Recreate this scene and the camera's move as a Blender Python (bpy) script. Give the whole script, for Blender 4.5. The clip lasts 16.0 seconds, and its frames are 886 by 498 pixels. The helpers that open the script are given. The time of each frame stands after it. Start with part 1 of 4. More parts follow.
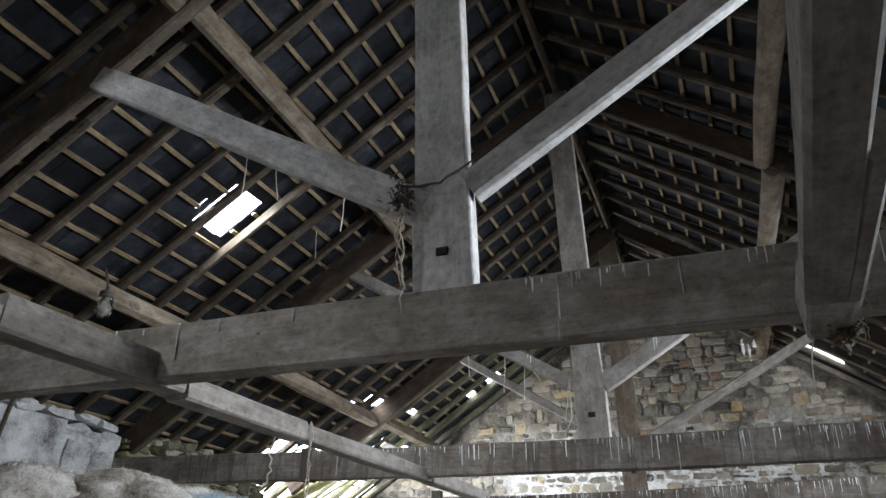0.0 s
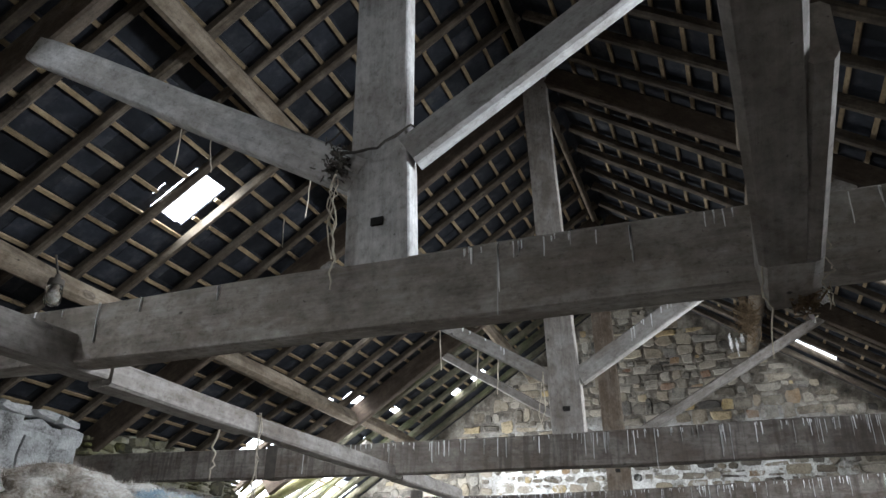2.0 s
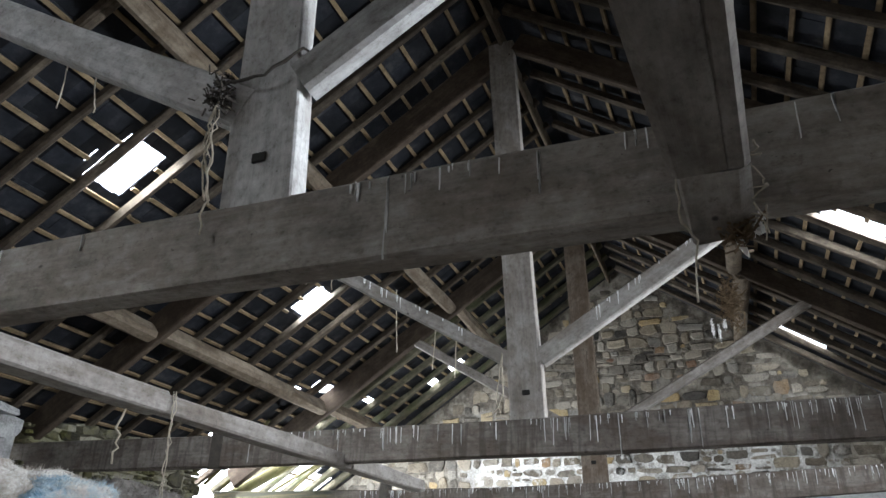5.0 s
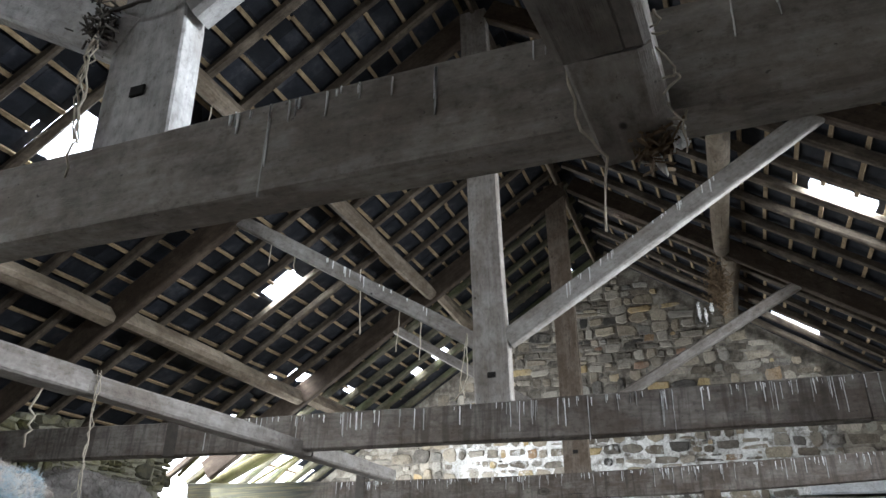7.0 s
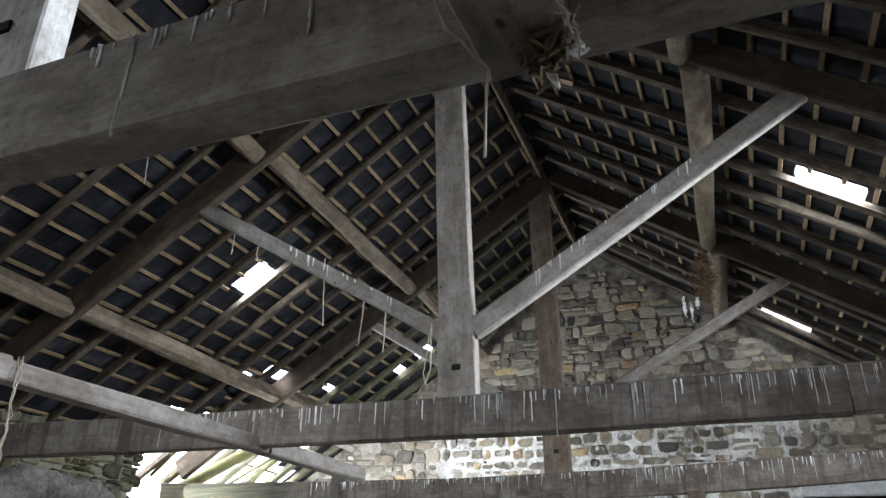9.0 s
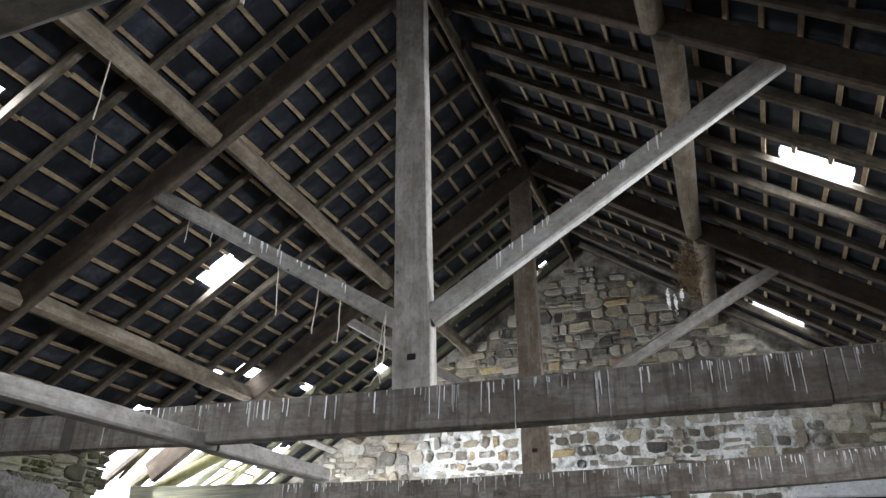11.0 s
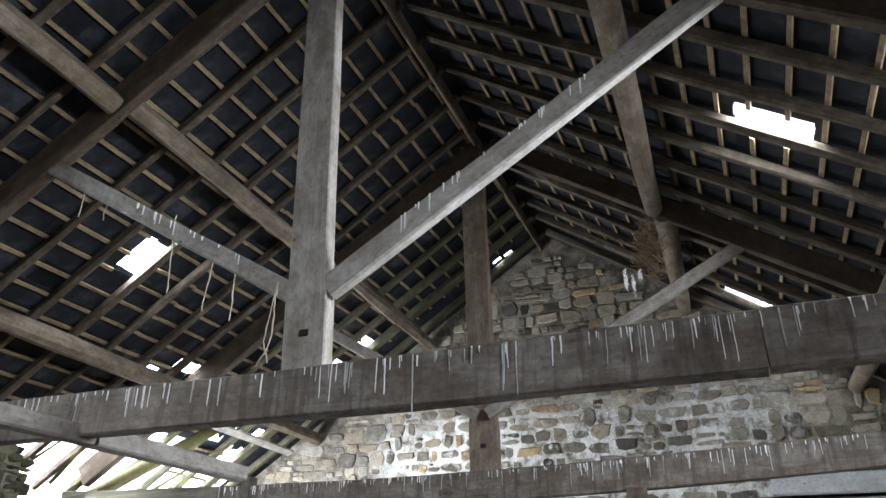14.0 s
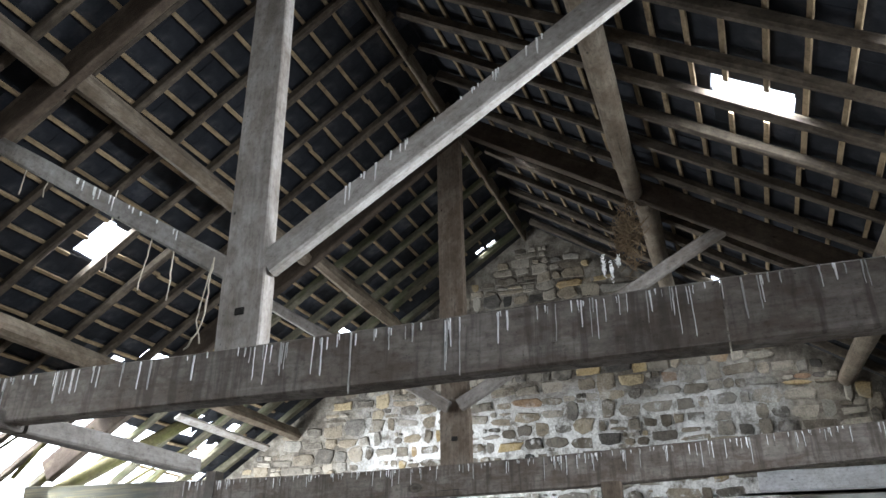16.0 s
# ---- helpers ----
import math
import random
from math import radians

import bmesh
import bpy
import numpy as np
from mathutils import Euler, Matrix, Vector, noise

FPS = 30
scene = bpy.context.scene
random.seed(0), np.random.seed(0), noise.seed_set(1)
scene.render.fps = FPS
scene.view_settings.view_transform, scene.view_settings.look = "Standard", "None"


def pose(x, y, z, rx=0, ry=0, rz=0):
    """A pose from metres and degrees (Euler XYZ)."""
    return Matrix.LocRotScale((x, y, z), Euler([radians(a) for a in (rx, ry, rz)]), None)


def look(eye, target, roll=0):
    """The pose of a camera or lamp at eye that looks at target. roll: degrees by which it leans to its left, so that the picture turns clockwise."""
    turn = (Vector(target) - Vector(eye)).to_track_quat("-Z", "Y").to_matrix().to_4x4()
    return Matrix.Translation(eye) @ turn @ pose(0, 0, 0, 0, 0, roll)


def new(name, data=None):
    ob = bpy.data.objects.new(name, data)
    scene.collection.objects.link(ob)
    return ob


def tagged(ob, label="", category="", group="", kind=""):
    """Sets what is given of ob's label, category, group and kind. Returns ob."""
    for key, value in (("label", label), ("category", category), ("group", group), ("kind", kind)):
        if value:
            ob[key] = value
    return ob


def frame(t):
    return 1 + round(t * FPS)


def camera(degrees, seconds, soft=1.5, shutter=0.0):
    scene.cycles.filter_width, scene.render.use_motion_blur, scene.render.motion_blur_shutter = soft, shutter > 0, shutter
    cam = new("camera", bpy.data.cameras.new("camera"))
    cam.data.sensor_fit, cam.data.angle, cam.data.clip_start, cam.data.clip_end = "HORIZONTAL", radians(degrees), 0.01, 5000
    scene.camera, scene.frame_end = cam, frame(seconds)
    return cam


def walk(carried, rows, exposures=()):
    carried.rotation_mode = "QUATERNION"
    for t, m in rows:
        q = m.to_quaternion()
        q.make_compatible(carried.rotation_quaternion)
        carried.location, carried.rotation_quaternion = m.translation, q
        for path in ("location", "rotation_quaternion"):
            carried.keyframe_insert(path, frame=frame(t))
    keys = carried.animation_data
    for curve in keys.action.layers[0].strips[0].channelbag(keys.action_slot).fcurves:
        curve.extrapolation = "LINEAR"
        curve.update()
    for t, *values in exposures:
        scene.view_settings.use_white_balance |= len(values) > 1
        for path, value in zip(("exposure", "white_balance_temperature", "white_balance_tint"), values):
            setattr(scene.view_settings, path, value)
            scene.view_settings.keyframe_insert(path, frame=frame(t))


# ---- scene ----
SKY, SUN, STOPS, KELVIN, TINT = 0.15, 0.6, 4.1, 5980.0, 9.5
EAST_LIGHT, NORTHWEST_LIGHT, ROOFLIGHT = 5.0, 15.0, 2.2
cam = camera(62.6, 16.0)
PATH = [
    (0, (0.979, -0.039, 1.532), (0.308, 1.643, 2.382), 1.0),
    (0.5, (1.002, 0.042, 1.531), (0.332, 1.722, 2.383), 1.1),
    (1, (1.04, 0.147, 1.534), (0.369, 1.827, 2.386), 1.2),
    (1.5, (1.074, 0.235, 1.533), (0.403, 1.915, 2.387), 1.1),
    (2, (1.099, 0.304, 1.534), (0.429, 1.982, 2.39), 1.0),
    (2.5, (1.12, 0.362, 1.534), (0.45, 2.041, 2.39), 1.0),
    (3, (1.158, 0.476, 1.535), (0.488, 2.156, 2.389), 1.0),
    (3.5, (1.188, 0.573, 1.537), (0.519, 2.254, 2.389), 1.0),
    (4, (1.219, 0.672, 1.539), (0.55, 2.353, 2.391), 1.1),
    (6.5, (1.35, 1.07, 1.545), (0.67, 2.752, 2.387), 1.2),
    (7, (1.398, 1.203, 1.542), (0.716, 2.886, 2.381), 1.1),
    (7.5, (1.426, 1.28, 1.542), (0.745, 2.964, 2.379), 1.1),
    (8, (1.455, 1.362, 1.541), (0.772, 3.045, 2.379), 1.1),
    (8.5, (1.478, 1.435, 1.545), (0.794, 3.116, 2.384), 1.3),
    (9, (1.518, 1.529, 1.547), (0.835, 3.207, 2.394), 1.3),
    (11.5, (1.694, 2.031, 1.561), (1.003, 3.698, 2.424), 1.2),
    (12, (1.734, 2.138, 1.569), (1.041, 3.801, 2.437), 1.3),
    (12.5, (1.786, 2.253, 1.568), (1.094, 3.914, 2.441), 1.1),
    (13, (1.837, 2.398, 1.568), (1.148, 4.058, 2.444), 0.9),
    (13.5, (1.882, 2.506, 1.569), (1.194, 4.167, 2.446), 0.7),
    (14, (1.926, 2.624, 1.565), (1.241, 4.286, 2.442), 0.5),
    (14.5, (1.949, 2.688, 1.566), (1.264, 4.35, 2.442), 0.6),
    (15, (1.979, 2.767, 1.565), (1.293, 4.429, 2.442), 0.5),
    (15.5, (2.011, 2.861, 1.564), (1.326, 4.522, 2.442), 0.5),
    (16, (2.05, 2.978, 1.564), (1.363, 4.639, 2.441), 0.6),
]
walk(cam, [(t, look(eye, target, roll)) for t, eye, target, roll in PATH], [(0.0, STOPS, KELVIN, TINT), (16.0, STOPS, KELVIN, TINT)])

# ---- world and light ----
world = bpy.data.worlds.new("overcast_sky")
scene.world = world
world.use_nodes = True
wn = world.node_tree.nodes
sky = wn.new("ShaderNodeTexSky")
sky.sky_type = "NISHITA"
sky.sun_disc = False
sky.sun_elevation = radians(48)
sky.sun_rotation = radians(236)
sky.air_density, sky.dust_density, sky.ozone_density = 1.0, 4.0, 1.0
pale = wn.new("ShaderNodeHueSaturation")
pale.inputs["Saturation"].default_value = 0.3
world.node_tree.links.new(sky.outputs[0], pale.inputs["Color"])
world.node_tree.links.new(pale.outputs[0], wn["Background"].inputs[0])
wn["Background"].inputs[1].default_value = SKY

sun = new("sun", bpy.data.lights.new("sun", "SUN"))
sun.data.energy = SUN
sun.data.angle = radians(45)
sun.data.color = (1.0, 0.96, 0.9)
sun.matrix_world = look((-6.0, -4.0, 9.0), (0.0, 0.0, 0.0))


def opening_light(name, eye, target, width, height, watts, spread=120):
    """Area lamp added to stand in for sky light entering by a gap."""
    ob = new(name, bpy.data.lights.new(name, "AREA"))
    ob.data.shape, ob.data.size, ob.data.size_y = "RECTANGLE", width, height
    ob.data.energy = watts
    ob.data.spread = radians(spread)
    ob.data.color = (0.95, 0.98, 1.0)
    ob.matrix_world = look(eye, target)
    return ob


# unseen lamps added on the east to brighten the king posts' right sides
opening_light("east_eaves_light", (4.05, 2.94, 2.98), (0.0, 2.6, 3.1), 0.72, 0.42, EAST_LIGHT)
opening_light("east_eaves_light", (4.1, 6.3, 2.98), (0.0, 5.9, 2.95), 1.5, 0.42, 1.4 * EAST_LIGHT)
opening_light("northwest_opening_light", (-4.5, 8.9, 1.95), (-0.6, 10.9, 2.9), 2.0, 1.2, NORTHWEST_LIGHT, 140)


# ---- materials ----
def material(name):
    m = bpy.data.materials.new(name)
    m.use_nodes = True
    t = m.node_tree
    return m, t, t.nodes["Principled BSDF"]


def node(t, kind, **inputs):
    n = t.nodes.new(kind)
    for k, v in inputs.items():
        n.inputs[k.replace("_", " ")].default_value = v
    return n


def mapped(t, scale, coords="Object"):
    c = t.nodes.new("ShaderNodeTexCoord")
    mp = node(t, "ShaderNodeMapping", Scale=scale)
    t.links.new(c.outputs[coords], mp.inputs["Vector"])
    return mp.outputs["Vector"]


def noise_tex(t, vec, scale, detail=5.0, rough=0.6):
    n = node(t, "ShaderNodeTexNoise", Scale=scale, Detail=detail, Roughness=rough)
    t.links.new(vec, n.inputs["Vector"])
    return n.outputs["Fac"]


def ramp(t, fac, stops):
    r = t.nodes.new("ShaderNodeValToRGB")
    e = r.color_ramp.elements
    while len(e) < len(stops):
        e.new(0.5)
    for el, (p, c) in zip(e, stops):
        el.position, el.color = p, (*c, 1)
    t.links.new(fac, r.inputs["Fac"])
    return r.outputs["Color"]


def mix(t, fac, a, b, mode="MIX"):
    m = t.nodes.new("ShaderNodeMix")
    m.data_type, m.blend_type = "RGBA", mode
    for sock, v in ((m.inputs[0], fac), (m.inputs[6], a), (m.inputs[7], b)):
        if isinstance(v, (int, float)):
            sock.default_value = v
        elif isinstance(v, tuple):
            sock.default_value = (*v, 1)
        else:
            t.links.new(v, sock)
    return m.outputs[2]


def bump(t, bsdf, height, strength, distance):
    b = node(t, "ShaderNodeBump", Strength=strength, Distance=distance)
    t.links.new(height, b.inputs["Height"])
    t.links.new(b.outputs["Normal"], bsdf.inputs["Normal"])


def per_object(t, low, high):
    o = t.nodes.new("ShaderNodeObjectInfo")
    r = node(t, "ShaderNodeMapRange", To_Min=low, To_Max=high)
    t.links.new(o.outputs["Random"], r.inputs["Value"])
    return r.outputs["Result"]


def island(t, low, high):
    g = t.nodes.new("ShaderNodeNewGeometry")
    r = node(t, "ShaderNodeMapRange", To_Min=low, To_Max=high)
    t.links.new(g.outputs["Random Per Island"], r.inputs["Value"])
    return r.outputs["Result"]


def wood(name, dark, mid, light, stain, stain_amount=0.5, rough=0.85, moss=False, runs=0.0):
    """Old timber, grain along local X."""
    m, t, b = material(name)
    o = t.nodes.new("ShaderNodeObjectInfo")
    c = t.nodes.new("ShaderNodeTexCoord")
    add = t.nodes.new("ShaderNodeVectorMath")
    add.operation = "MULTIPLY_ADD"
    shift = t.nodes.new("ShaderNodeCombineXYZ")
    for k in range(3):
        t.links.new(o.outputs["Random"], shift.inputs[k])
    add.inputs[1].default_value = (37.0, 51.0, 23.0)
    t.links.new(shift.outputs[0], add.inputs[0])
    t.links.new(c.outputs["Object"], add.inputs[2])
    base = add.outputs[0]

    def at(scale):
        mp = node(t, "ShaderNodeMapping", Scale=scale)
        t.links.new(base, mp.inputs["Vector"])
        return mp.outputs["Vector"]
    grain = noise_tex(t, at((0.9, 26, 26)), 2.2, 8, 0.6)
    fine = noise_tex(t, at((7, 170, 170)), 3.0, 4, 0.6)
    patch = noise_tex(t, at((1.3, 3.2, 3.2)), 1.9, 8, 0.62)
    cloud = noise_tex(t, at((2.6, 3.4, 3.4)), 2.0, 9, 0.68)
    col = ramp(t, mix(t, 0.72, grain, cloud), [(0.33, dark), (0.50, mid), (0.67, light)])
    stains = ramp(t, patch, [(0.50, (0, 0, 0)), (0.58, (1, 1, 1))])
    fac = node(t, "ShaderNodeMath")
    fac.operation = "MULTIPLY"
    t.links.new(stains, fac.inputs[0])
    fac.inputs[1].default_value = stain_amount
    col = mix(t, fac.outputs[0], col, stain)
    # dust and rubbed places, then dark flecks and nail stains
    dust = ramp(t, noise_tex(t, at((14, 20, 20)), 2.0, 8, 0.75), [(0.33, (0.62, 0.60, 0.58)), (0.47, (0.95, 0.95, 0.95)), (0.58, (1.05, 1.05, 1.05)), (0.72, (1.3, 1.3, 1.3))])
    col = mix(t, 1.0, col, dust, "MULTIPLY")
    fleck = ramp(t, noise_tex(t, at((16, 26, 26)), 2.6, 3, 0.6), [(0.69, (0, 0, 0)), (0.73, (0.75, 0.75, 0.75))])
    col = mix(t, fleck, col, tuple(0.4 * k for k in dark))
    nail = node(t, "ShaderNodeTexVoronoi", Scale=3.4, Randomness=1.0)
    t.links.new(at((1.0, 1.6, 1.6)), nail.inputs["Vector"])
    nails = ramp(t, nail.outputs["Distance"], [(0.022, (0.9, 0.9, 0.9)), (0.05, (0, 0, 0))])
    col = mix(t, nails, col, tuple(0.2 * k for k in dark))
    if runs:
        # damp runs down the face
        run = ramp(t, noise_tex(t, at((9, 9, 0.7)), 2.4, 7, 0.62), [(0.50, (0, 0, 0)), (0.62, (runs, runs, runs))])
        col = mix(t, run, col, tuple(0.7 * k for k in dark))
    # knots with a dark ring
    v = node(t, "ShaderNodeTexVoronoi", Scale=1.25, Randomness=1.0)
    t.links.new(at((1.0, 1.7, 1.7)), v.inputs["Vector"])
    knot = ramp(t, v.outputs["Distance"], [(0.02, (0.75, 0.75, 0.75)), (0.05, (0.3, 0.3, 0.3)), (0.066, (0.65, 0.65, 0.65)), (0.09, (0, 0, 0))])
    col = mix(t, knot, col, tuple(0.4 * k for k in dark))
    # drying cracks along the grain
    crack = noise_tex(t, at((0.45, 24, 24)), 1.6, 3, 0.5)
    cr = ramp(t, crack, [(0.245, (0.9, 0.9, 0.9)), (0.262, (0, 0, 0))])
    col = mix(t, cr, col, tuple(0.22 * k for k in dark))
    if moss:
        o2 = t.nodes.new("ShaderNodeSeparateXYZ")
        t.links.new(c.outputs["Object"], o2.inputs[0])
        edge = node(t, "ShaderNodeMath")
        edge.operation = "MULTIPLY_ADD"
        t.links.new(patch, edge.inputs[0])
        edge.inputs[1].default_value = 1.2
        t.links.new(o2.outputs[0], edge.inputs[2])
        mr = node(t, "ShaderNodeMapRange", From_Min=2.1, From_Max=2.75, To_Min=1.0, To_Max=0.0)
        t.links.new(edge.outputs[0], mr.inputs["Value"])
        green = ramp(t, grain, [(0.35, (0.006, 0.006, 0.002)), (0.5, (0.014, 0.013, 0.004)), (0.65, (0.04, 0.033, 0.009))])
        col = mix(t, mr.outputs[0], col, green)
    hsv = node(t, "ShaderNodeHueSaturation")
    t.links.new(col, hsv.inputs["Color"])
    t.links.new(per_object(t, 0.82, 1.15), hsv.inputs["Value"])
    t.links.new(hsv.outputs[0], b.inputs["Base Color"])
    b.inputs["Roughness"].default_value = rough
    b.inputs["Specular IOR Level"].default_value = 0.25
    h = mix(t, 0.5, mix(t, 0.5, grain, cloud), fine)
    h = mix(t, cr, h, (0, 0, 0))
    bump(t, b, h, 0.6, 0.007)
    return m


OAK = wood("weathered_grey_timber", (0.24, 0.228, 0.212), (0.45, 0.438, 0.42), (0.62, 0.61, 0.59), (0.29, 0.265, 0.24), 0.5)
TIE_WOOD = wood("dusty_brown_grey_timber", (0.13, 0.113, 0.095), (0.26, 0.234, 0.205), (0.385, 0.357, 0.323), (0.155, 0.127, 0.10), 0.6)
TIE_STREAKED = wood("streaked_brown_grey_timber", (0.085, 0.07, 0.058), (0.185, 0.162, 0.14), (0.29, 0.264, 0.235), (0.105, 0.08, 0.06), 0.6, runs=0.6)
KING_WOOD = wood("brown_grey_king_timber", (0.15, 0.129, 0.109), (0.27, 0.244, 0.217), (0.39, 0.363, 0.333), (0.17, 0.14, 0.113), 0.55)
BROWN_KING = wood("dark_brown_king_timber", (0.085, 0.062, 0.043), (0.165, 0.127, 0.094), (0.25, 0.208, 0.168), (0.10, 0.07, 0.046), 0.55)
GREY_BROWN = wood("dusty_grey_brown_timber", (0.19, 0.168, 0.145), (0.34, 0.315, 0.285), (0.48, 0.455, 0.425), (0.22, 0.185, 0.15), 0.55)
TIE_MOSSY = wood("dusty_timber_mossy_at_its_end", (0.075, 0.06, 0.048), (0.155, 0.132, 0.11), (0.25, 0.222, 0.192), (0.09, 0.066, 0.048), 0.65, moss=True, runs=0.65)
DARK_WOOD = wood("dark_brown_timber", (0.034, 0.025, 0.017), (0.068, 0.05, 0.035), (0.115, 0.09, 0.066), (0.042, 0.029, 0.019), 0.6)
RAFTER_WOOD = wood("sooty_pole_timber", (0.026, 0.02, 0.014), (0.076, 0.06, 0.043), (0.155, 0.128, 0.095), (0.04, 0.03, 0.02), 0.5)
MID_WOOD = wood("brown_principal_timber", (0.045, 0.034, 0.024), (0.095, 0.075, 0.056), (0.17, 0.142, 0.112), (0.058, 0.042, 0.03), 0.55)
PURLIN_WOOD = wood("brown_pole_timber", (0.075, 0.057, 0.039), (0.155, 0.124, 0.089), (0.25, 0.21, 0.163), (0.098, 0.072, 0.047), 0.5)
BATTEN_WOOD = wood("pale_sawn_batten", (0.10, 0.073, 0.042), (0.215, 0.158, 0.09), (0.33, 0.252, 0.152), (0.13, 0.095, 0.056), 0.4)
MOSS_LOG = wood("yellow_green_mossy_log", (0.035, 0.03, 0.014), (0.085, 0.075, 0.03), (0.17, 0.15, 0.07), (0.06, 0.062, 0.014), 0.6)
MOSSY_WOOD = wood("mossy_wet_timber", (0.045, 0.04, 0.028), (0.09, 0.082, 0.055), (0.16, 0.148, 0.10), (0.06, 0.068, 0.028), 0.6)


def slate_material():
    m, t, b = material("dark_slate")
    v = mapped(t, (1, 1, 1))
    n = noise_tex(t, v, 5.0, 6, 0.65)
    f = noise_tex(t, v, 40.0, 4, 0.6)
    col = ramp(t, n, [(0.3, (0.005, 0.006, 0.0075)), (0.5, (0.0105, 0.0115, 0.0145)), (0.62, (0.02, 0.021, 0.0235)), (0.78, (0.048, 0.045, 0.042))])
    hsv = node(t, "ShaderNodeHueSaturation")
    t.links.new(col, hsv.inputs["Color"])
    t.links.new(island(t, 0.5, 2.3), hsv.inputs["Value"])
    t.links.new(hsv.outputs[0], b.inputs["Base Color"])
    b.inputs["Roughness"].default_value = 0.85
    b.inputs["Specular IOR Level"].default_value = 0.2
    bump(t, b, mix(t, 0.5, n, f), 0.5, 0.006)
    return m


SLATE = slate_material()


def lime_mask(t, low, high):
    """Where old limewash clings: in ragged patches below an uneven line on the gable's middle."""
    g = t.nodes.new("ShaderNodeNewGeometry")
    pos = g.outputs["Position"]
    sep = t.nodes.new("ShaderNodeSeparateXYZ")
    t.links.new(pos, sep.inputs[0])

    def fade(value, wobble_scale, wobble, start, end):
        m = node(t, "ShaderNodeMath")
        m.operation = "MULTIPLY_ADD"
        t.links.new(noise_tex(t, pos, wobble_scale, 5, 0.62), m.inputs[0])
        m.inputs[1].default_value = wobble
        t.links.new(value, m.inputs[2])
        r = node(t, "ShaderNodeMapRange", From_Min=start, From_Max=end, To_Min=1.0, To_Max=0.0)
        t.links.new(m.outputs[0], r.inputs["Value"])
        return r.outputs[0]
    wide = node(t, "ShaderNodeMath")
    wide.operation = "ABSOLUTE"
    t.links.new(sep.outputs[0], wide.inputs[0])
    zone = node(t, "ShaderNodeMath")
    zone.operation = "MULTIPLY"
    t.links.new(fade(sep.outputs[2], 1.6, 1.2, 4.05, 4.55), zone.inputs[0])
    t.links.new(fade(wide.outputs[0], 2.3, 0.9, 2.6, 3.0), zone.inputs[1])
    smear = mix(t, 0.35, noise_tex(t, pos, 3.2, 8, 0.7), noise_tex(t, pos, 11.0, 6, 0.7))
    patchy = ramp(t, smear, [(low, (0, 0, 0)), (high, (1, 1, 1))])
    return mix(t, 1.0, patchy, zone.outputs[0], "MULTIPLY"), pos


LIME = [(0.34, (0.24, 0.225, 0.195)), (0.45, (0.50, 0.485, 0.45)), (0.58, (0.80, 0.79, 0.76))]


def stone_material(name, stops, lime, amount, use_island=False, washed=False):
    m, t, b = material(name)
    rnd = island(t, 0, 1) if use_island else per_object(t, 0, 1)
    col = ramp(t, rnd, stops)
    mask, pos = lime_mask(t, 0.525, 0.615)
    n = noise_tex(t, pos, 9.0, 7, 0.7)
    f = noise_tex(t, pos, 55.0, 4, 0.65)
    big = noise_tex(t, pos, 1.7, 5, 0.62)
    tone = ramp(t, mix(t, 0.45, n, f), [(0.34, (0.38, 0.37, 0.36)), (0.5, (0.95, 0.94, 0.92)), (0.66, (1.45, 1.42, 1.38))])
    col = mix(t, 1.0, col, tone, "MULTIPLY")
    fac = ramp(t, mix(t, 0.5, n, big), [(0.52 - amount, (0, 0, 0)), (0.66 - amount * 0.5, (0.75, 0.75, 0.75))])
    col = mix(t, fac, col, lime)
    if washed:
        col = mix(t, mask, col, ramp(t, mix(t, 0.5, n, f), LIME))
    t.links.new(col, b.inputs["Base Color"])
    b.inputs["Roughness"].default_value = 0.92
    b.inputs["Specular IOR Level"].default_value = 0.2
    bump(t, b, mix(t, 0.4, n, f), 0.9, 0.012)
    return m


STONE_STOPS = [(0.0, (0.045, 0.042, 0.038)), (0.16, (0.15, 0.128, 0.098)), (0.34, (0.27, 0.228, 0.168)), (0.50, (0.32, 0.295, 0.25)), (0.64, (0.21, 0.185, 0.148)), (0.78, (0.07, 0.064, 0.057)), (0.88, (0.28, 0.262, 0.228)), (0.95, (0.36, 0.275, 0.14)), (1.0, (0.20, 0.12, 0.085))]
STONE = stone_material("brown_rubble_stone", STONE_STOPS, (0.26, 0.235, 0.195), 0.03, washed=True)
STONE_FAR = stone_material("rubble_stone_rest", STONE_STOPS, (0.24, 0.215, 0.175), 0.03, True, washed=True)
STONE_MOSS = stone_material("mossy_rubble_stone", [(0.0, (0.022, 0.02, 0.015)), (0.3, (0.075, 0.07, 0.05)), (0.7, (0.17, 0.16, 0.115)), (1.0, (0.33, 0.315, 0.25))], (0.105, 0.10, 0.02), 0.06, True)


def plain_rough(name, stops, scale, strength=0.8, dist=0.012, rough=0.92, fine=60.0):
    m, t, b = material(name)
    v = mapped(t, (1, 1, 1))
    n = noise_tex(t, v, scale, 8, 0.68)
    f = noise_tex(t, v, fine, 4, 0.6)
    t.links.new(ramp(t, mix(t, 0.25, n, f), stops), b.inputs["Base Color"])
    b.inputs["Roughness"].default_value = rough
    b.inputs["Specular IOR Level"].default_value = 0.2
    bump(t, b, mix(t, 0.4, n, f), strength, dist)
    return m




